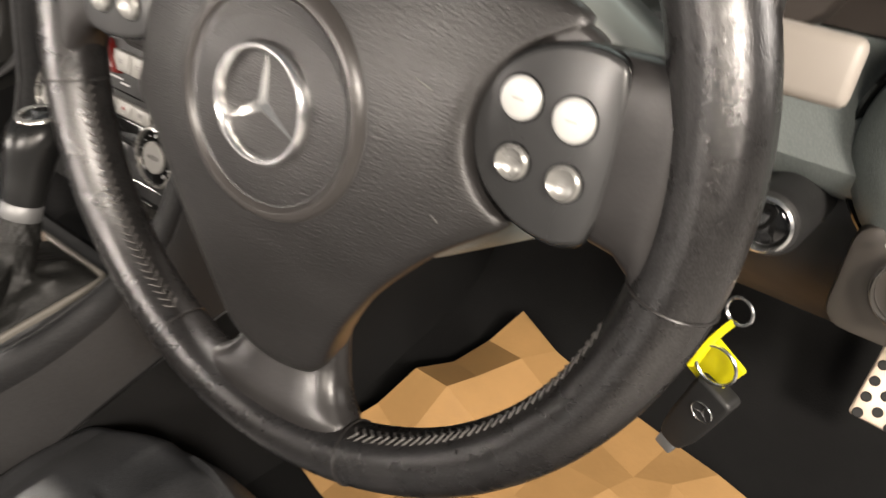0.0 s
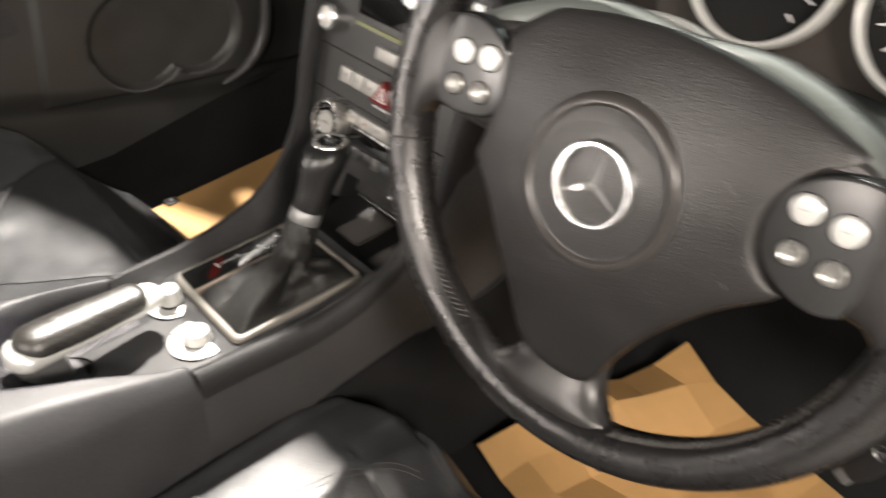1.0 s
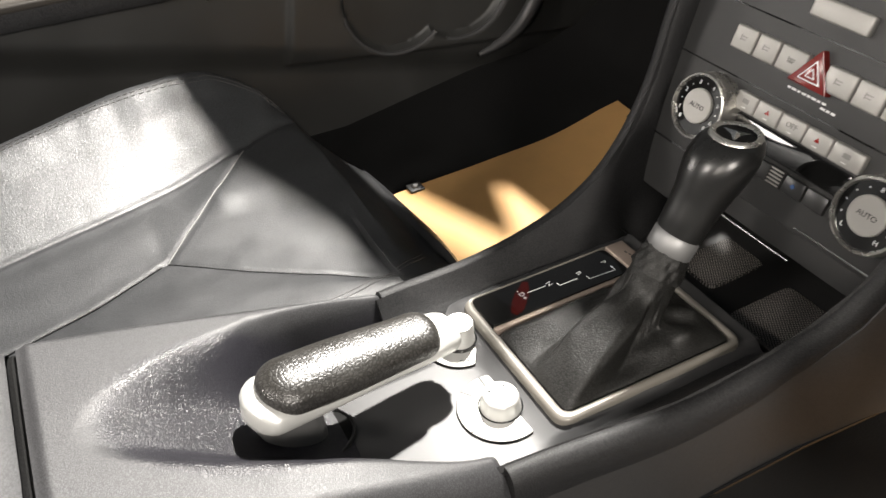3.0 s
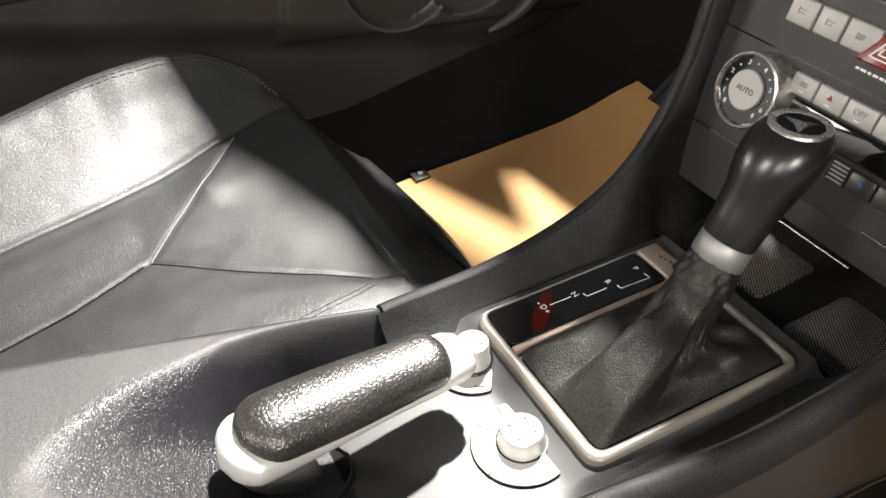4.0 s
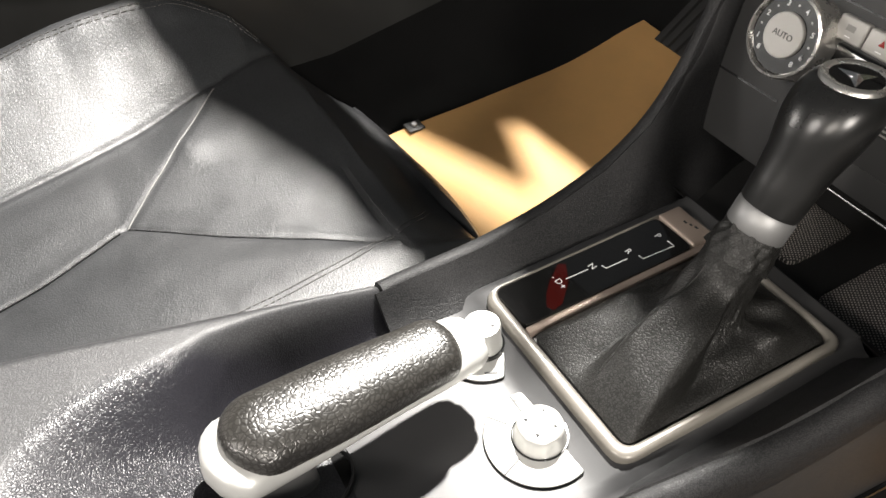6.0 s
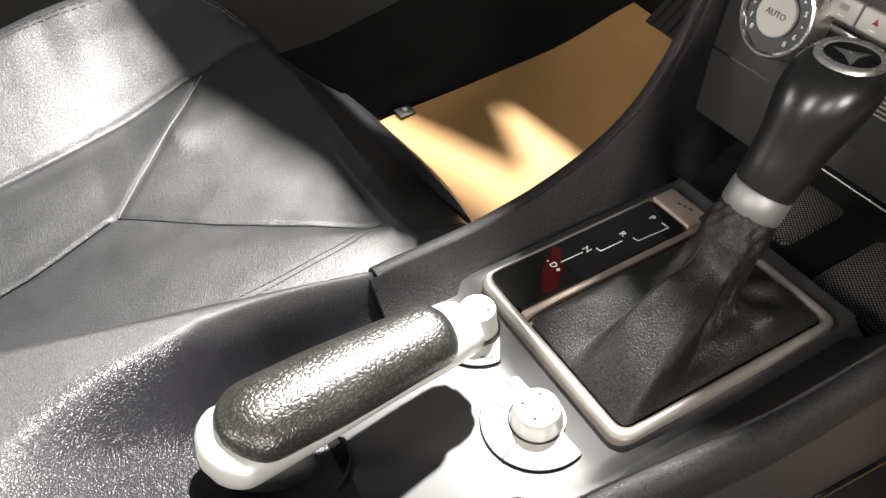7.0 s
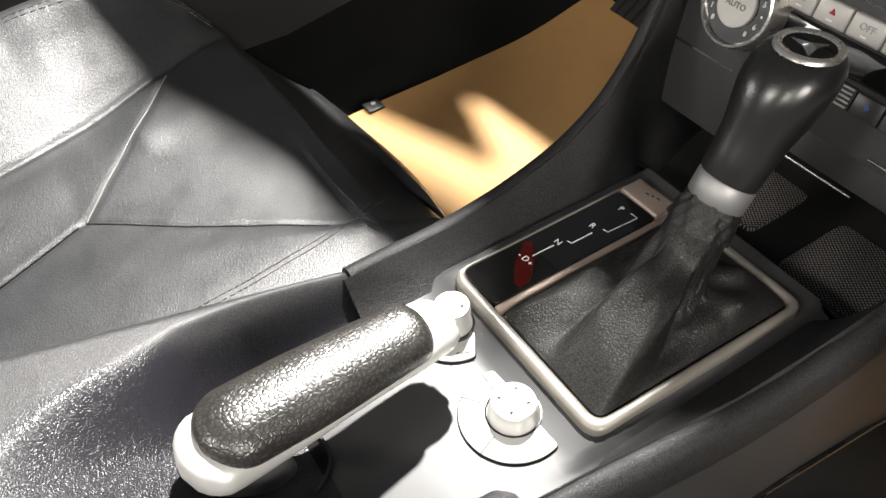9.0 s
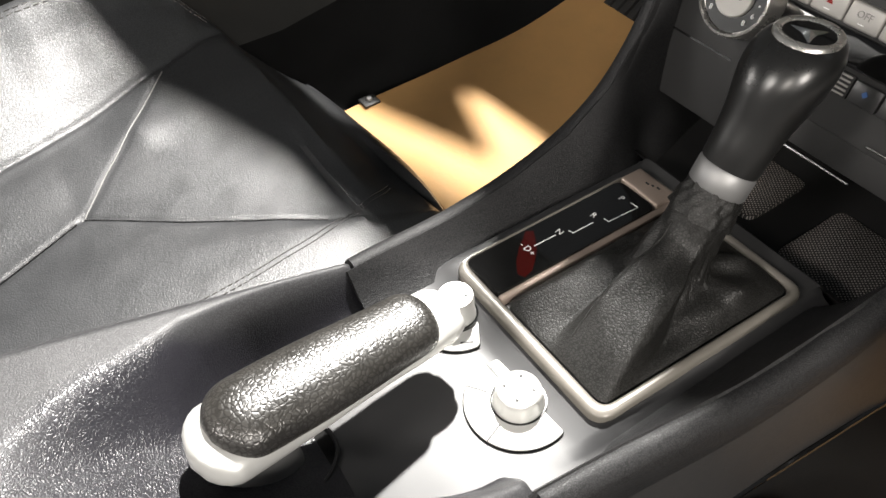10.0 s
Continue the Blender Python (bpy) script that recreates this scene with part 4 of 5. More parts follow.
# ---------------------------------------------------------------- gear selector
def build_selector():
    o = Vector((0, 0, 0.4435))
    g = thing("gear_selector", at(*o), "automatic gear selector with black leather knob in silver frame", "gear selector")
    outer = round_poly([(-0.0662, -0.074), (0.0725, -0.074), (0.0745, 0.086), (-0.0662, 0.086)], [0.012, 0.012, 0.01, 0.02], 6)
    inner = round_poly([(-0.0645, -0.0655), (0.0655, -0.0655), (0.0685, 0.080), (-0.0645, 0.080)], [0.009, 0.008, 0.007, 0.016], 6)
    part("frame", frame_plate(outer, inner, -0.004, 0.0050, 0.0028), WARM_SILVER, g, "satin silver frame")
    part("divider", rbox((0.0055, 0.146, 0.007), 0.0018, 2, at(-0.0268, 0.007, 0.0015)), BRONZE, g, "bronze-tinted divider")
    strip = part("indicator_panel", plate(round_poly([(-0.0645, -0.0655), (-0.0295, -0.0655), (-0.0295, 0.064), (-0.0645, 0.064)], 0.006, 4), -0.004, 0.0045, 0.0003), GLOSS, g, "gloss black gear indicator panel", False)
    part("mode_button", rbox((0.0355, 0.0185, 0.008), 0.002, 3, at(-0.0468, 0.0737, 0.0030)), BRONZE, g, "bronze-tinted mode button")
    for k, wd in enumerate((0.0028, 0.002, 0.0028)):
        part("lettering_bar", rbox((wd, 0.0014, 0.0003), 0, 1, at(-0.049 + 0.0040 * k, 0.0745 + 0.0012 * k, 0.0071)), DARKPRINT, g)
    z = 0.0047
    turn = pose(0, 0, 0, 0, 0, 9)
    for ch, x, y in (("P", -0.0497, 0.0522), ("R", -0.0482, 0.0265), ("N", -0.0494, -0.0014), ("D", -0.0495, -0.0272), ("-", -0.0545, -0.0275), ("+", -0.0447, -0.0275)):
        words("letter", ch, 0.0064, WHITE, at(x, y, z) @ turn, strip, 0.00005)
    for pts in ([(-0.0490, -0.0222), (-0.0487, -0.0052)], [(-0.0470, 0.0042), (-0.0434, 0.0050), (-0.0432, 0.0217)], [(-0.0415, 0.0296), (-0.0378, 0.0302), (-0.0365, 0.0545), (-0.0425, 0.0541)]):
        part("guide_line", tube([(x, y, z) for x, y in pts], 0.0003, 5), WHITE, strip)
    # red reflection painted on as a faintly glowing patch; no lamp sits here
    part("lamp_window", plate([(-0.0632, -0.0182), (-0.0602, -0.0140), (-0.053, -0.0180), (-0.046, -0.0225), (-0.0385, -0.0300), (-0.0330, -0.0360), (-0.0312, -0.0435), (-0.036, -0.0455), (-0.045, -0.0395), (-0.0535, -0.0310), (-0.0585, -0.0240)], 0.003, 0.00462, 0.0001), RED_DIM, strip, "painted red reflection on the gloss panel", False)
    strip.matrix_basis = at(-0.03, 0, 0.0056) @ pose(0, 0, 0, 0, -2, 0) @ at(0.03, 0, -0.0046)
    # boot: rings from the frame up to the collar with folds
    top = Vector((0.0185, 0.0515, 0.508)) - o
    axis = Vector((-0.002, 0.0445, 0.077)).normalized()
    crown = Vector((0.0, 0.08, 1.0)).normalized()
    sx = Vector((1, 0, 0))
    sy = axis.cross(sx).normalized()
    corners = round_poly([(-0.0225, -0.0645), (0.0645, -0.0645), (0.0675, 0.079), (-0.0225, 0.079)], 0.006, 4)
    base = []
    for c0, c1 in zip(corners, corners[1:] + corners[:1]):
        steps = max(1, int((c1 - c0).length / 0.002))
        base += [c0.lerp(c1, q / steps) for q in range(steps)]
    nb = len(base)
    rows = []
    cuff = top - axis * 0.002
    foot = Vector((0.019, 0.024, 0.012))
    seam_line = {}
    for k in range(49):
        f = k / 48
        row = []
        for i, b in enumerate(base):
            p = Vector((b.x, b.y, 0.0035))
            ang = math.atan2(b.y - 0.02, (b.x - 0.019) * 1.35)
            ring = cuff - axis * 0.012 + (sx * math.cos(ang) + sy * math.sin(ang)) * 0.0185
            out = Vector((math.cos(ang), math.sin(ang), 0))
            # a broad tongue runs from the near corner up to the cuff; beside it the leather lies low
            r0, r1 = radians(-82 - 22 * f), radians(-50 + 26 * f)
            tongue = smooth(r0 - 0.22, r0 + 0.05, ang) * smooth(r1 + 0.16, r1 - 0.10, ang)
            shaft = foot + Vector((math.cos(ang) * 0.024, math.sin(ang) * 0.024, 0.0))
            low = [p.lerp(shaft, 0.45) + Vector((0, 0, 0.0045 + 0.0035 * math.sin(2 * ang + 0.6))), p.lerp(shaft, 0.95) + Vector((0, 0, 0.008))]
            high = [p.lerp(ring, 0.27) + Vector((0, 0, 0.004)) + out * 0.001, p.lerp(ring, 0.58) - Vector((0, 0, 0.002))]
            bulge, waist = low[0].lerp(high[0], tongue), low[1].lerp(high[1], tongue)
            neck = cuff - axis * 0.032 + (sx * math.cos(ang) + sy * math.sin(ang)) * (0.0185 + 0.001 * tongue)
            along = f * 4
            j = min(int(along), 3)
            stations = [p - out * 0.002 - Vector((0, 0, 0.008)), p, bulge, waist, neck, ring, ring + axis * 0.012]
            p0, p1, p2, p3 = stations[j:j + 4]
            h = along - j
            q = 0.5 * (2 * p1 + (p2 - p0) * h + (2 * p0 - 5 * p1 + 4 * p2 - p3) * h * h + (3 * p1 - p0 - 3 * p2 + p3) * h**3)
            mid = smooth(0.04, 0.25, f) * smooth(0.97, 0.6, f)
            fold = 0.0012 * mid * smooth(0.5, 0.8, f) * math.sin(6 * ang + 14 * f)
            # short folds where the leather bunches on the flat side
            fold += 0.0045 * math.exp(-(((ang - 0.42) / 0.16) ** 2) - ((f - 0.3) / 0.16) ** 2) - 0.003 * math.exp(-(((ang - 0.75) / 0.14) ** 2) - ((f - 0.28) / 0.2) ** 2) + 0.004 * math.exp(-(((ang - 1.05) / 0.18) ** 2) - ((f - 0.3) / 0.2) ** 2)
            fold += 0.0022 * mid * noise.noise((math.cos(ang) * 1.9, math.sin(ang) * 1.9, f * 3)) + 0.0007 * mid * noise.noise((math.cos(ang) * 6, math.sin(ang) * 6, f * 9))
            if abs(ang - r0) < 0.06:
                seam_line.setdefault(k, []).append((abs(ang - r0), i))
            q = q + (out + Vector((0, 0, 0.7))) * fold
            q.z = max(q.z, 0.0025)
            row.append(q)
        rows.append(row)
    path = [rows[k][min(v)[1]] + Vector((0, 0, 0.0004)) for k, v in sorted(seam_line.items()) if 4 < k < 43]
    path = [sum(path[max(0, i - 2):i + 3], Vector()) / len(path[max(0, i - 2):i + 3]) for i in range(len(path))]
    boot = part("boot", grid_mesh(rows, closed_u=True), BOOT, g, "folded black leather boot")
    part("seam", tube([p - Vector((0, 0, 0.0003)) for p in path], 0.0006, 6), BOOT, boot)
    # gathered cuff
    rows = []
    for k in range(9):
        f = k / 8
        c = cuff + axis * (0.020 * f - 0.016)
        rows.append([c + (sx * math.cos(a) + sy * math.sin(a)) * (0.0197 - 0.0036 * f + 0.0007 * math.sin(9 * a + 5 * f) + 0.0005 * math.sin(16 * a - 9 * f)) for a in [2 * math.pi * i / 60 for i in range(60)]])
    part("cuff", grid_mesh(rows, closed_u=True), BOOT, g, "gathered leather cuff")

    def turned(profile, n=40):
        rows = []
        for r, h in profile:
            # the rings tip from the shaft's axis to the level crown
            nn = axis.lerp(crown, smooth(0.035, 0.085, h))
            ax, ay = sx, nn.cross(sx).normalized()
            rows.append([top + axis * h + (ax * math.cos(a) + ay * math.sin(a)) * max(r, 1e-5) for a in [2 * math.pi * i / n for i in range(n)]])
        return grid_mesh(rows, closed_u=True, cap=True)

    part("collar", turned([(0.0165, 0.0), (0.0172, 0.001), (0.0172, 0.0135), (0.0165, 0.0145)]), BRUSHED, g, "brushed metal collar")
    kn = part("knob", turned([(0.0165, 0.0145), (0.0172, 0.016), (0.0178, 0.03), (0.0195, 0.045), (0.0222, 0.058), (0.0242, 0.069), (0.0247, 0.077), (0.0238, 0.084), (0.0212, 0.0895), (0.0172, 0.0925), (0.0, 0.0928)]), KNOB, g, "smooth black leather knob")
    part("ring", turned([(0.0182, 0.0905), (0.0182, 0.0932), (0.0174, 0.0942), (0.0147, 0.0942), (0.0138, 0.0932), (0.0138, 0.0905)]), SATIN, kn, "satin metal ring")
    part("disc", turned([(0.0139, 0.092), (0.0139, 0.0931), (0.0, 0.0933)]), GLOSS, kn, "gloss black emblem disc")
    for deg in (65, 185, 305):
        b = part("blade", star_blade(radians(deg), 0.0142, 0.0042, 0.0026), CHROME, kn)
        b.matrix_basis = Matrix.Translation(top + axis * 0.0926) @ Matrix((sx, crown.cross(sx).normalized(), crown)).transposed().to_4x4()


build_selector()


# ---------------------------------------------------------------- handbrake
def build_handbrake():
    o = Vector((-0.012, -0.24, 0.437))
    h = thing("handbrake", at(*o), "handbrake lever with black grained grip and silver frame", "handbrake")
    a, b = Vector((-0.0045, -0.2495, 0.4925)), Vector((-0.0185, -0.106, 0.4805))
    d = (b - a).normalized()
    s = d.cross(Vector((0, 0, 1))).normalized()
    u = s.cross(d)

    def body(stations, n=28, flat=0.75):
        rows = []
        for f, w, hh, lift in stations:
            c = a.lerp(b, f) + u * lift - o
            row = []
            for i in range(n):
                t = 2 * math.pi * i / n
                cx, cy = math.cos(t), math.sin(t)
                row.append(c + s * w * math.copysign(abs(cx) ** flat, cx) + u * hh * math.copysign(abs(cy) ** flat, cy))
            rows.append(row)
        return grid_mesh(rows, closed_u=True, cap=True)

    # silver under-frame
    frame_rows = []
    for k in range(33):
        f = -0.072 + 1.06 * (k / 32) ** 1.15
        end = min(1.0, math.sqrt(max(0.0, 1 - (max(0.0, 0.06 - f) / 0.1325) ** 2)) + 0.02)
        tip = 1 - 0.22 * smooth(0.93, 1.0, f)
        deep = 0.0125 - 0.006 * smooth(0.05, 0.4, f) + 0.004 * smooth(0.75, 0.92, f)
        frame_rows.append((f, (0.0236 - 0.0048 * smooth(0.0, 0.7, f)) * end * tip, deep * (0.35 + 0.65 * end) * tip, -0.004 - 0.003 * smooth(0.05, 0.4, f) + 0.003 * smooth(0.75, 0.92, f)))
    part("lever_frame", body(frame_rows, 36, 0.85), SILVER, h, "satin silver lever frame")
    grip_rows = []
    for k in range(41):
        f = 0.004 + 0.886 * 0.5 * (1 - math.cos(math.pi * k / 40))
        back, front = min(1, (f - 0.0) / 0.15), min(1, (0.894 - f) / 0.10)
        end = math.sqrt(max(0.0, 1 - (1 - back) ** 2.2)) * math.sqrt(max(0.0, 1 - (1 - front) ** 2.6))
        end = max(0.12, end)
        grip_rows.append((f, (0.0228 - 0.0032 * smooth(0.3, 0.85, f)) * end, (0.0152 - 0.0018 * smooth(0.4, 0.85, f)) * (0.25 + 0.75 * end), 0.0045 - 0.0025 * smooth(0.1, 0.8, f)))
    part("grip", body(grip_rows, 44, 0.92), GRIP, h, "black grained grip")
    part("neck", rbox((0.017, 0.016, 0.010), 0.0025, 3, at(-0.0185 + 0.012, -0.112 + 0.24, 0.4765 - 0.437) @ pose(0, 0, 0, -4, 6, 6)), SILVER, h, "squared silver neck")
    # arm going down into the slot
    rows = []
    for f, z in ((0.0, 0.478), (0.5, 0.462), (1.0, 0.438)):
        c = Vector((-0.006, -0.236 + 0.008 * f, z)) - o
        rows.append([c + Vector(((0.013 - 0.003 * f) * math.cos(t), (0.023 - 0.004 * f) * math.sin(t), 0)) for t in [2 * math.pi * i / 20 for i in range(20)]])
    part("lever_arm", grid_mesh(rows, closed_u=True, cap=True), BRUSHED, h, "grey cast lever arm")
    out = [(0.026 * math.cos(t) + 0.004, 0.010 + 0.038 * math.sin(t)) for t in [2 * math.pi * i / 40 for i in range(40)]]
    part("slot", plate(out, -0.006, 0.0012, 0.001), CARPET, h, "black lever slot")
    rim = [(1.09 * (x - 0.004) + 0.004, 1.06 * (y - 0.010) + 0.010) for x, y in out]
    part("slot_rim", frame_plate(rim, out, -0.006, 0.0032, 0.0015), PLASTIC_DARK, h, "black raised slot rim")


build_handbrake()


def mirror_knob():
    """A low knob with a flared foot and four shallow finger hollows."""
    rows = []
    for r, z, hollow in ((0.0146, 0.0, 0), (0.0146, 0.0018, 0), (0.0141, 0.003, 0.3), (0.0136, 0.0055, 1), (0.0132, 0.009, 1), (0.0128, 0.0118, 0.3), (0.0121, 0.0132, 0), (0.0108, 0.0138, 0), (0.005, 0.0139, 0), (1e-5, 0.0139, 0)):
        row = []
        for k in range(64):
            a = 2 * math.pi * k / 64
            dip = max(0.0, math.cos(4 * a)) ** 3 * hollow * 0.0011
            row.append(((r - dip) * math.cos(a), (r - dip) * math.sin(a), z))
        rows.append(row)
    return grid_mesh(rows, closed_u=True, cap=True)


def build_mirror_switch():
    t = thing("mirror_switch", at(0.0325, -0.0965, 0.4382), "silver mirror adjuster with a round knob on a fan-shaped plate", "switch")
    fan = [(0.0305 * math.cos(radians(a)), 0.0305 * math.sin(radians(a))) for a in range(166, 378, 7)]
    fan = round_poly(fan + [(0.0145, 0.0075), (0.0, 0.012), (-0.0145, 0.0085)], 0.003, 2)
    part("groove", plate([(x * 1.012, y * 1.012) for x, y in fan], -0.002, 0.0007, 0.0003), GLOSS, t)
    pl = part("fan_plate", plate(fan, -0.002, 0.0014, 0.0006), SILVER, t, "fan-shaped silver plate")
    for a in (180, 216, 290):
        part("slit", rbox((0.012, 0.0009, 0.0004), 0, 1, at(0.0245 * math.cos(radians(a)), 0.0245 * math.sin(radians(a)), 0.0015) @ pose(0, 0, 0, 0, 0, a)), DARKPRINT, pl)
    for a, r, wd in ((176, 0.026, 0.004), (196, 0.024, 0.005), (200, 0.0215, 0.004)):
        part("symbol", rbox((wd, 0.0006, 0.0004), 0, 1, at(r * math.cos(radians(a)), r * math.sin(radians(a)), 0.0015) @ pose(0, 0, 0, 0, 0, a + 90)), FAINT, pl)
    kn = part("knob", mirror_knob(), SILVER, t, "round silver knob")
    part("base_ring", ring_solid([(0.0148, 0.0), (0.0148, 0.002), (0.0158, 0.002), (0.0158, 0.0)], 40), GLOSS, t)
    for a in (45, 135, 225, 315):
        part("arrow", plate([(-0.0014, -0.001), (0.0014, -0.001), (0, 0.0016)], 0.0136, 0.0141, 0.0001, at(0.008 * math.cos(radians(a)), 0.008 * math.sin(radians(a)), 0) @ pose(0, 0, 0, 0, 0, a - 90)), DARKPRINT, kn)


build_mirror_switch()


def build_roof_switch():
    t = thing("roof_switch", at(-0.0372, -0.0905, 0.4382), "silver rotary switch on a fan-shaped plate behind the handbrake lever", "switch")
    fan = [(0.0265 * math.cos(radians(a)), 0.0265 * math.sin(radians(a))) for a in range(196, 361, 7)]
    fan = round_poly(fan + [(0.013, 0.0075), (0.0, 0.011), (-0.0125, 0.006)], 0.003, 2)
    part("groove", plate([(x * 1.025, y * 1.025) for x, y in fan], -0.002, 0.0007, 0.0003), GLOSS, t)
    pl = part("fan_plate", plate(fan, -0.002, 0.0014, 0.0006), SILVER, t, "fan-shaped silver plate")
    part("slit", rbox((0.0075, 0.001, 0.0004), 0, 1, at(0.0205, -0.0065, 0.0015) @ pose(0, 0, 0, 0, 0, 62)), DARKPRINT, pl)
    part("base_ring", ring_solid([(0.0122, 0.0), (0.0122, 0.004), (0.0134, 0.004), (0.0134, 0.0)], 40), GLOSS, t)
    kn = part("knob", lathe([(0.0120, 0.0), (0.0120, 0.005), (0.0113, 0.006), (0.0110, 0.0195), (0.0102, 0.0208), (0.006, 0.021), (0, 0.021)], 40), SILVER, t, "round silver knob")
    part("arrow", plate([(-0.0017, -0.0012), (0.0017, -0.0012), (0, 0.0019)], 0.0205, 0.0213, 0.0001, at(0.0045, 0.0045, 0)), DARKPRINT, kn)
    for dx, dy, wx, wy in ((-0.004, 0.001, 0.004, 0.0007), (-0.0055, -0.001, 0.0007, 0.003), (-0.002, -0.001, 0.0007, 0.003), (-0.004, -0.0035, 0.0025, 0.0007)):
        part("symbol", rbox((wx, wy, 0.0003), 0, 1, at(dx, dy, 0.0211)), DARKPRINT, kn)


build_roof_switch()


# ---------------------------------------------------------------- seats
SEAM_L = [(-0.6, -0.455), (-0.417, -0.508), (-0.282, -0.543), (-0.111, -0.598), (-0.005, -0.648), (0.07, -0.67)]
RIDGE_X = [(-0.6, -0.60), (-0.4, -0.655), (-0.3, -0.688), (-0.25, -0.70), (-0.14, -0.706), (-0.09, -0.695), (-0.05, -0.67), (-0.02, -0.647), (0.03, -0.655)]
RIDGE_Z = [(-0.6, 0.378), (-0.4, 0.384), (-0.33, 0.388), (-0.276, 0.393), (-0.22, 0.398), (-0.167, 0.40), (-0.12, 0.397), (-0.09, 0.388), (-0.06, 0.372), (-0.035, 0.342), (-0.01, 0.312), (0.03, 0.28)]
SEAM_R = [(-0.6, -0.33), (-0.45, -0.36), (-0.338, -0.393), (-0.26, -0.43), (-0.255, -0.43), (-0.217, -0.401), (-0.18, -0.372), (-0.14, -0.345), (-0.1, -0.318), (-0.063, -0.291), (0.0, -0.262), (0.06, -0.25)]


def seat_z(x, y, dip=0.0):
    """The height of the cushion; dip: how far the sat-in middle lies below the console bolster."""
    l, r = lerp_table(SEAM_L, y), lerp_table(SEAM_R, y)
    xr, rz = lerp_table(RIDGE_X, y), lerp_table(RIDGE_Z, y)
    ls = min(0.317 + 0.012 * smooth(-0.22, -0.11, y), rz - 0.003)
    pts = [(-0.76, 0.17), (xr - 0.05, 0.18), (xr - 0.036, rz - 0.055), (xr - 0.012, rz - 0.008), (xr, rz), (0.6 * xr + 0.4 * l, 0.6 * rz + 0.4 * ls + 0.001), (0.25 * xr + 0.75 * l, 0.25 * rz + 0.75 * ls + 0.001), (l, ls), (l + 0.012, ls - 0.0025), (0.7 * l + 0.3 * r, min(0.318, ls - 0.004)), (0.5 * (l + r), min(0.3105, ls - 0.006)), (r, 0.3045), (0.5 * r - 0.135, 0.3085), (-0.25, 0.309), (-0.2, 0.303), (-0.165, 0.285), (-0.145, 0.22)]
    kept = [pts[0]]
    for q in pts[1:]:
        if q[0] > kept[-1][0] + 0.004:
            kept.append(q)
    pts = kept
    k = next((i for i in range(1, len(pts)) if x <= pts[i][0]), len(pts) - 1)
    (x0, z0), (x1, z1) = pts[k - 1], pts[k]
    w = x1 - x0
    before = (z0 - pts[k - 2][1]) / (x0 - pts[k - 2][0]) if k > 1 else (z1 - z0) / w
    after = (pts[k + 1][1] - z1) / (pts[k + 1][0] - x1) if k + 1 < len(pts) else (z1 - z0) / w
    here = (z1 - z0) / w
    s0, s1 = 0.5 * (before + here), 0.5 * (here + after)
    f = min(1, max(0, (x - x0) / w))
    z = z0 * (1 + 2 * f) * (1 - f) ** 2 + s0 * w * f * (1 - f) ** 2 + z1 * f * f * (3 - 2 * f) + s1 * w * f * f * (f - 1)
    z -= 0.0026 * math.exp(-(((x - l) / 0.004) ** 2)) + 0.0014 * math.exp(-(((x - r) / 0.0035) ** 2)) * smooth(-0.04, -0.07, y)
    # cross seam
    if -0.26 < y < -0.10:
        xc = -0.43 - (y + 0.255) / 0.14 * 0.158
        z -= 0.0012 * math.exp(-(((x - xc) / 0.004) ** 2))
    z += 0.0003 * noise.noise((x * 9, y * 9, 3.0)) + 0.00035 * noise.noise((x * 34, y * 34, 1.0))
    front = max(0, y + 0.8 * abs(x + 0.43) ** 2 + 0.55 * max(0, -0.585 - x) + 0.015) / 0.085
    z -= dip * smooth(-0.286, -0.34, x) * smooth(-0.72, -0.6, x)
    z -= 0.012 * smooth(0, 1, front) + 0.12 * max(0, front - 0.72) ** 2 * 3
    return max(z, 0.17)


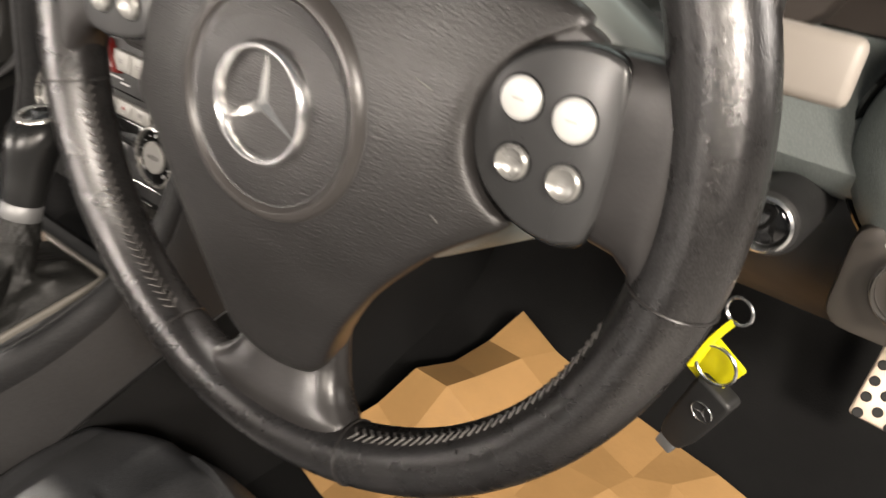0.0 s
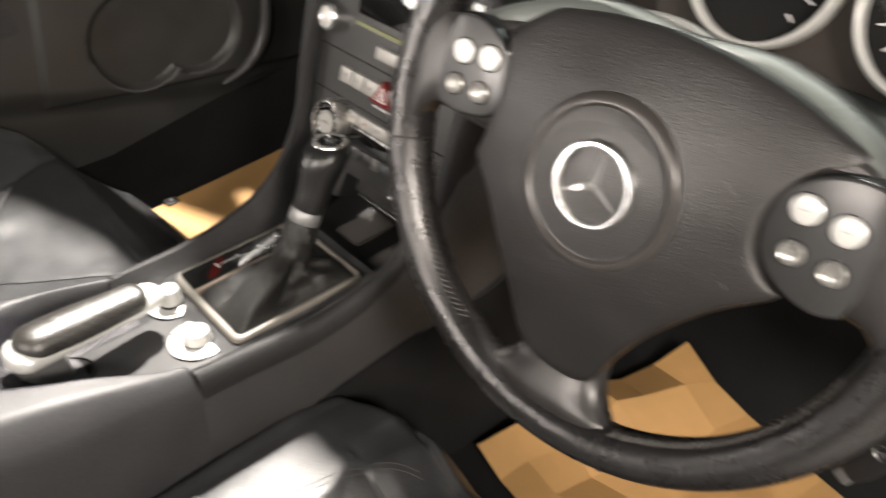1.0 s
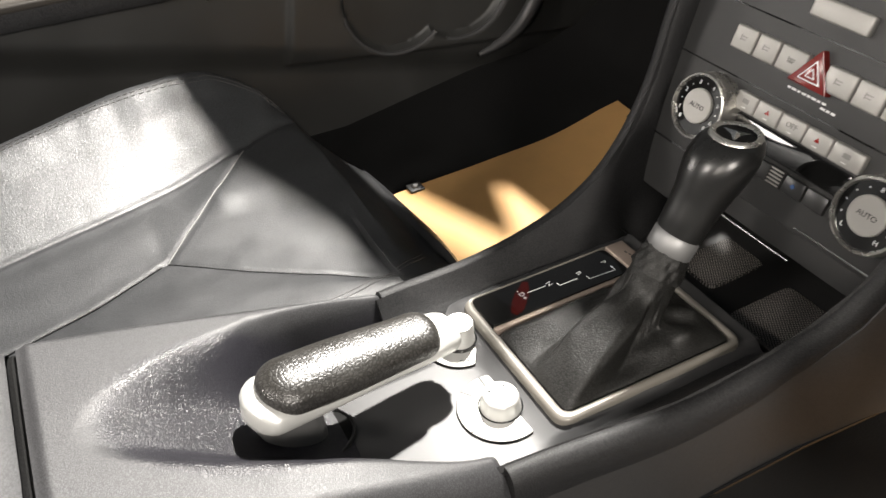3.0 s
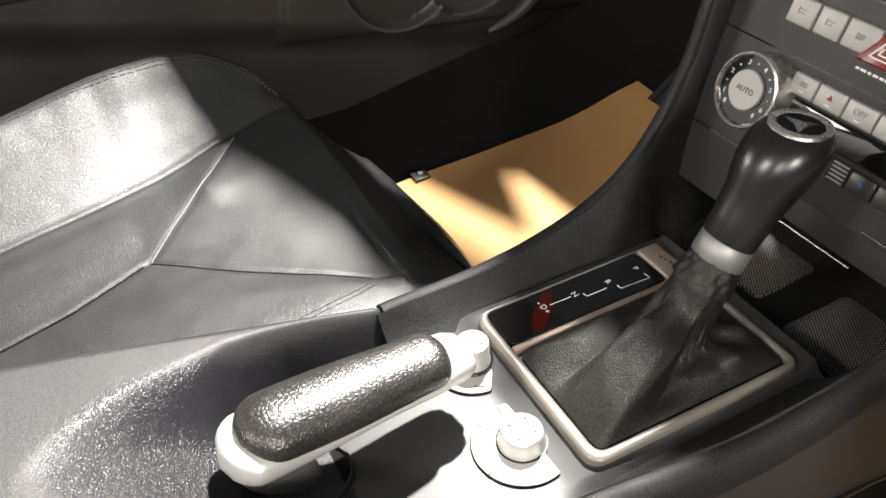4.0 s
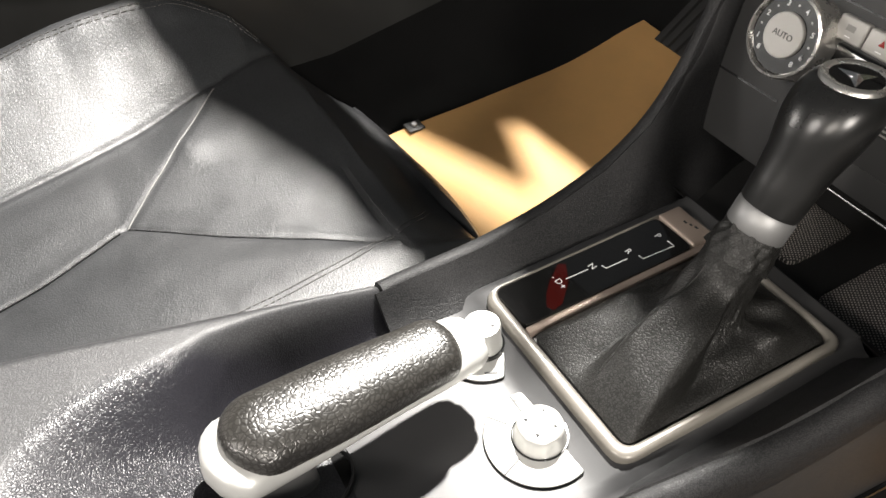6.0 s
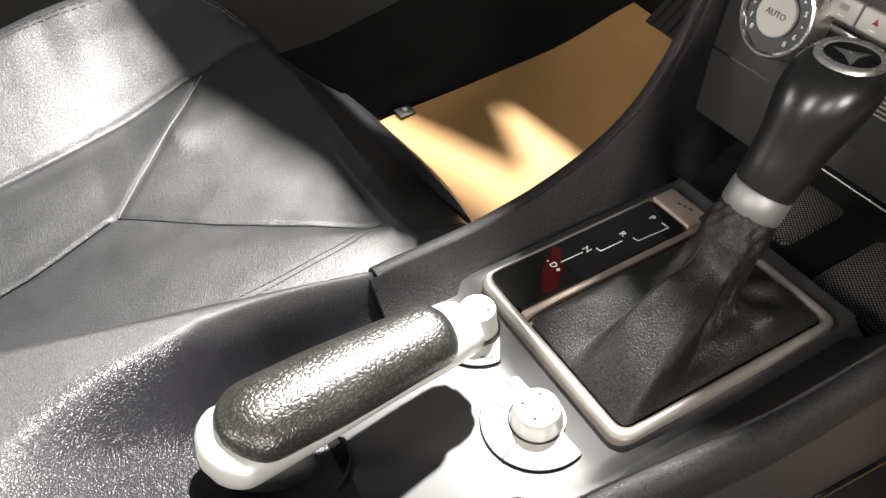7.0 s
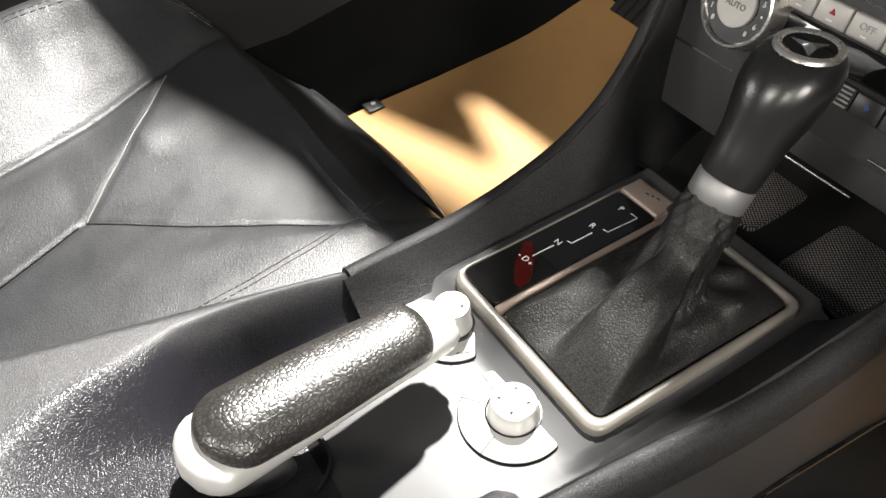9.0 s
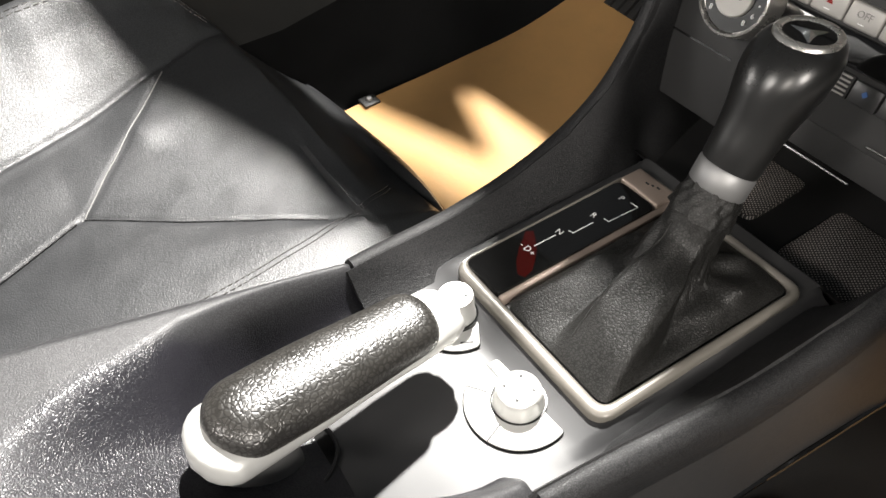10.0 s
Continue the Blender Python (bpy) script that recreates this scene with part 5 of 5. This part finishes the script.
def build_seat(name, label, dip=0.0):
    o = Vector((-0.43, -0.25, 0.2))
    seat = thing(name, at(*o), label, "car seat", "front seats")
    rows = []
    for j in range(150):
        y = -0.58 + 0.65 * j / 149
        rows.append([Vector((-0.748 + 0.603 * i / 260, y, seat_z(-0.748 + 0.603 * i / 260, y, dip))) - o for i in range(261)])
    rows.append([p + Vector((0, 0.004, -0.03)) for p in rows[-1]])
    rows.append([p + Vector((0, -0.015, -0.05)) for p in rows[-1]])
    part("cushion", slab(rows, (0, 0, -0.06)), SEAT, seat, "black leather cushion with side bolsters")
    part("plinth", rbox((0.46, 0.46, 0.18), 0.02, 2, at(0, -0.08, -0.03)), PLASTIC_DARK, seat)

    def seam(pts, r, mat, name="piping"):
        path = []
        for (x0, y0), (x1, y1) in zip(pts, pts[1:]):
            for k in range(14):
                x, y = x0 + (x1 - x0) * k / 14, y0 + (y1 - y0) * k / 14
                path.append(Vector((x, y, seat_z(x, y, dip) + r * 0.7)) - o)
        part(name, tube(path, r, 6), mat, seat)

    seam([(-0.43, -0.255), (-0.47, -0.222), (-0.51, -0.187), (-0.55, -0.15), (-0.592, -0.112)], 0.0008, THREAD_LIGHT)
    seam([(-0.43, -0.255), (-0.401, -0.217), (-0.372, -0.18), (-0.345, -0.14), (-0.318, -0.1), (-0.291, -0.063)], 0.0009, SEAT_SIDE)
    seam([(-0.36, -0.45), (-0.393, -0.338), (-0.43, -0.258)], 0.0016, SEAT_SIDE)
    # double stitching on both bolsters
    for line in ([(-0.262, -0.22), (-0.267, -0.158), (-0.272, -0.123), (-0.277, -0.087), (-0.287, -0.048), (-0.303, -0.008), (-0.315, 0.01)], [(-0.642, -0.42), (-0.67, -0.33), (-0.689, -0.25), (-0.693, -0.14), (-0.68, -0.08), (-0.655, -0.035)]):
        for off in (0, 0.006):
            bm = bmesh.new()
            n = 60
            sp = spline([(x + off, y, 0) for x, y in line], n + 1)
            for k in range(n):
                q0, q1 = sp[k], sp[k].lerp(sp[k + 1], 0.62)
                a3, b3 = (Vector((q.x, q.y, seat_z(q.x, q.y, dip) + 0.0004)) - o for q in (q0, q1))
                t = tube([a3, b3], 0.0005, 4)
                me = bpy.data.meshes.new("tmp")
                t.to_mesh(me)
                t.free()
                bm.from_mesh(me)
                bpy.data.meshes.remove(me)
            part("stitching", bm, THREAD, seat)
    # backrest
    rows = []
    for j in range(30):
        f = j / 29
        y, z = -0.50 - 0.22 * f, 0.28 + 0.62 * f
        row = []
        for i in range(25):
            u = -1 + 2 * i / 24
            w = 0.27 - 0.06 * f
            row.append(Vector((-0.43 + w * u, y + 0.05 * abs(u) ** 2.5 - 0.06 * smooth(0.85, 1.0, abs(u)), z)) - o)
        rows.append(row)
    part("backrest", slab(rows, (0, -0.1, -0.02)), SEAT, seat)
    return seat


build_seat("passenger_seat", "black leather passenger seat with creased cushion beside the console")
driver_seat = build_seat("driver_seat", "black leather driver seat with stitched side bolster", 0.035)
driver_seat.matrix_world = at(0.371, -0.251, 0.263) @ pose(0, 0, 0, 0, 0, -1.3) @ pose(0, 0, 0, 1.7, -1.5, 0) @ Matrix.Diagonal((-1, 1, 1, 1))


# ---------------------------------------------------------------- passenger door
def build_door():
    o = Vector((-0.76, 0.2, 0.3))
    d = thing("door_1", at(*o), "dark grey passenger door panel with speaker and armrest", "door", kind="structure")

    def skin(y, z):
        x = -0.785 + 0.02 * smooth(0.30, 0.36, z + 0.24 * (y - 0.1)) - 0.03 * smooth(0.62, 0.8, z)
        sunk = 0.0
        for cy, cz, r in ((0.203, 0.417, 0.094), (0.315, 0.412, 0.09)):
            q = math.hypot(y - cy, z - cz)
            sunk = max(sunk, smooth(r + 0.003, r - 0.008, q))
        edge = 0.014 + 0.17 * (z - 0.345)
        return x - 0.018 * sunk + 0.007 * smooth(edge - 0.005, edge + 0.004, y) * smooth(0.335, 0.345, z + 0.10 * y)

    rows = []
    for j in range(140):
        z = 0.16 + 0.54 * j / 139
        rows.append([Vector((skin(-0.9 + 1.75 * i / 420, z), -0.9 + 1.75 * i / 420, z)) - o for i in range(421)])
    part("door_panel", slab(rows, (-0.04, 0, 0)), DOOR, d, "dark grey moulded panel")
    pts = [Vector((-0.762, 0.203 + 0.096 * math.cos(a), 0.417 + 0.096 * math.sin(a))) - o for a in [radians(t) for t in range(190, 312, 6)]]
    part("speaker_rim", tube(pts, 0.0042, 8), DECK, d)
    pts = [Vector((-0.762, 0.315 + 0.092 * math.cos(a), 0.412 + 0.092 * math.sin(a))) - o for a in [radians(t) for t in range(250, 400, 6)]]
    part("speaker_rim", tube(pts, 0.0042, 8), DECK, d)
    pts = [Vector((-0.755, y + 0.012, z - 0.014)) - o for y, z in ((0.33, 0.30), (0.38, 0.315), (0.42, 0.345), (0.445, 0.39), (0.455, 0.45), (0.455, 0.52))]
    part("pocket_lip", tube(spline(pts, 24), [0.004 + 0.010 * math.sin(math.pi * i / 23) for i in range(24)], 10), DECK, d, "rounded glossy pocket lip")
    rows = []
    for k in range(25):
        y = -0.75 + 0.76 * k / 24
        e = smooth(0.0, -0.12, y)
        rows.append([Vector((-0.785, y, 0.535)) - o, Vector((-0.765 + 0.022 * e, y, 0.532)) - o, Vector((-0.765 + 0.032 * e, y, 0.522)) - o, Vector((-0.765 + 0.032 * e, y, 0.500)) - o, Vector((-0.765 + 0.02 * e, y, 0.485)) - o, Vector((-0.785, y, 0.48)) - o])
    part("armrest", grid_mesh(rows, closed_u=True, cap=True), SEAT_SIDE, d, "padded black armrest")
    part("armrest_trim", tube([Vector((-0.738, y, 0.519)) - o for y in (-0.75, -0.5, -0.33, -0.25, -0.18)], [0.009, 0.009, 0.009, 0.008, 0.003], 10), TRIM, d, "grey armrest trim strip")
    grab = [Vector((-0.755, y, z)) - o for y, z in ((-0.09, 0.475), (-0.05, 0.49), (-0.025, 0.515), (-0.015, 0.56), (-0.01, 0.6))]
    part("pull_handle", tube(spline(grab, 16), 0.006, 8), DOOR, d, "curved dark pull handle")


build_door()


# ---------------------------------------------------------------- foot wells
def build_papers():
    rows = []
    for j in range(36):
        v = j / 35
        row = []
        for i in range(30):
            u = i / 29
            x = -0.53 + 0.38 * u + 0.018 * v
            y = 0.04 + 0.022 * (1 - u) + 0.385 * v
            z = 0.214 + 0.008 * (1 - u) + 0.058 * v - 0.010 * math.sin(math.pi * min(1, v * 1.1)) * (1 - u) ** 2 + 0.006 * math.sin(5.5 * v + 0.6) * (1 - u) + 0.003 * noise.noise((u * 3, v * 3, 0))
            row.append((x, y, z))
        rows.append(row)
    tagged(part("floor_paper", slab(rows, (0, 0, -0.0008)), KRAFT), "brown kraft paper sheet on the passenger floor", "paper mat")
    rows = []
    A, B, C, D = Vector((0.175, 0.17)), Vector((0.262, 0.50)), Vector((0.62, 0.43)), Vector((0.50, 0.10))
    rng = random.Random(4)
    for j in range(7):
        row = []
        for i in range(7):
            u, v = i / 6, j / 6
            if 0 < i < 6 and 0 < j < 6:
                u, v = u + rng.uniform(-0.045, 0.045), v + rng.uniform(-0.045, 0.045)
            p = A.lerp(B, v).lerp(D.lerp(C, v), u)
            # sharp folds across the sheet
            f1 = max(0, 1 - abs((u - 0.16) + 0.35 * (v - 0.7)) / 0.10) * smooth(0.35, 0.55, v)
            f2 = max(0, 1 - abs((v - 0.52) - 0.25 * (u - 0.2)) / 0.12) * smooth(0.5, 0.15, u)
            f3 = max(0, 1 - abs((u - 0.62) - 0.5 * (v - 0.5)) / 0.09) * smooth(1.0, 0.6, v)
            z = 0.158 + 0.012 * v + 0.045 * f1 + 0.038 * f2 + 0.025 * f3 + 0.015 * smooth(0.3, 0.0, u)
            z += 0.018 * abs(noise.noise((u * 4, v * 4, 2))) + 0.004 * abs(noise.noise((u * 11, v * 11, 5)))
            row.append((p.x, p.y, z))
        rows.append(row)
    tagged(part("floor_paper", slab(rows, (0, 0, -0.0008)), KRAFT, sharp=6), "crumpled brown kraft paper sheet on the driver floor", "paper mat")


build_papers()


def build_toe_mat():
    o = Vector((-0.43, 0.62, 0.3))
    t = thing("toe_board_mat", at(*o), "ribbed black rubber mat on the passenger toe board", "mat")
    part("sheet", slab([[Vector((x, y, 0.268 + (y - 0.42) * 0.72)) - o for x in (-0.47, -0.15)] for y in (0.43, 0.83)], (0, 0.006, -0.008)), RUBBER, t)
    for k in range(22):
        x = -0.46 + 0.0145 * k
        part("rib", tube([Vector((x, 0.43, 0.276)) - o, Vector((x + 0.004 * math.sin(k), 0.63, 0.42)) - o, Vector((x, 0.83, 0.564)) - o], 0.004, 6), RUBBER, t)


build_toe_mat()


def build_rail():
    t = thing("seat_rail_end", at(-0.522, 0.101, 0.232), "small dark seat rail end with a bright bolt", "bracket")
    part("bracket", rbox((0.02, 0.022, 0.004), 0.0015, 2), PLASTIC_DARK, t)
    part("bolt", lathe([(0.004, 0.0), (0.004, 0.004), (0.003, 0.0052), (0, 0.0052)], 16), BRUSHED, t)


build_rail()


# ---------------------------------------------------------------- ignition, keys and pedals
def ring(r, wire, m):
    pts = [m @ Vector((r * math.cos(2 * math.pi * k / 36), r * math.sin(2 * math.pi * k / 36), 0)) for k in range(36)]
    return tube(pts, wire, 6, closed=True)


def build_ignition():
    t = thing("ignition_switch", pose(0.574, 0.235, 0.648, 75, 0, 0), "round ignition switch with a chrome ring", "ignition")
    part("bezel", ring_solid([(0.0140, -0.004), (0.0140, 0.005), (0.015, 0.0065), (0.0165, 0.005), (0.017, -0.004)], 48), CHROME, t)
    part("barrel", lathe([(0.0138, -0.02), (0.0138, 0.002), (0.011, 0.004), (0, 0.004)], 40), GLOSS, t)
    part("surround", lathe([(0.021, -0.09), (0.021, -0.006), (0.0185, 0.0), (0, 0.0)], 40), PLASTIC_DARK, t)


build_ignition()


def build_keys():
    o = Vector((0.575, 0.215, 0.60))
    k = thing("key_bunch", at(*o), "car key with yellow tag hanging on steel rings", "keys")
    part("split_ring", ring(0.0085, 0.0011, pose(0.004, 0, -0.002, 80, 0, -15)), CHROME, k)
    m = pose(0.0, 0.0, -0.051, 90, 0, -14) @ pose(0, 0, 0, 0, 0, -24)
    tag = part("tag", plate(round_poly([(-0.013, -0.02), (0.013, -0.02), (0.013, 0.018), (-0.013, 0.018)], 0.003, 4), -0.0015, 0.0015, 0.0006, m), YELLOW, k, "yellow plastic tag")
    part("strap", tube(spline([(0.003, -0.001, -0.010), (-0.003, -0.003, -0.022), (-0.008, -0.004, -0.036), (-0.013, -0.004, -0.055)], 12), 0.0035, 8, squash=0.35), YELLOW, k, "yellow strap")
    part("split_ring", ring(0.0135, 0.0012, pose(0.001, -0.006, -0.044, 84, 0, -10)), CHROME, k)
    m = pose(-0.003, -0.002, -0.094, 90, 0, -14) @ pose(0, 0, 0, 0, 0, -17)
    fob = part("fob", plate(round_poly([(-0.014, 0.034), (0.015, 0.034), (0.013, -0.02), (0.008, -0.04), (-0.009, -0.04), (-0.0125, -0.02)], 0.006, 4), -0.006, 0.0065, 0.003, m, 3), PLASTIC_DARK, k, "black key fob")
    b = part("badge", ring(0.0075, 0.0006, m @ at(0.003, 0.012, 0.0068)), CHROME, fob)
    for deg in (90, 210, 330):
        bl = part("badge_blade", star_blade(radians(deg), 0.0072, 0.0009, 0.0004), CHROME, fob)
        bl.matrix_basis = m @ at(0.003, 0.012, 0.0066)
    part("key_tip", rbox((0.014, 0.012, 0.009), 0.002, 2, m @ at(-0.001, -0.047, 0)), BRUSHED, fob, "grey metal tip")


build_keys()


def build_pedal():
    m = pose(0.68, 0.56, 0.328, 48, 0, -4) @ Matrix.Scale(0.9, 4)
    t = thing("accelerator_pedal", m, "perforated steel pedal with rubber studs", "pedal")
    part("plate", plate(round_poly([(-0.035, -0.08), (0.035, -0.08), (0.035, 0.08), (-0.035, 0.08)], 0.006, 4), -0.006, 0.004, 0.002), STEEL, t)
    for i in range(4):
        for j in range(8):
            part("stud", lathe([(0.006, 0.0), (0.006, 0.0055), (0.005, 0.0065), (0, 0.0065)], 12, (-0.026 + 0.0173 * i, -0.07 + 0.02 * j + 0.01 * (i % 2) - 0.005, 0)), RUBBER, t)
    part("arm", tube([(0, 0.02, -0.008), (0, 0.06, -0.05), (0.0, 0.2, -0.08)], 0.008, 8), PLASTIC_DARK, t)


build_pedal()
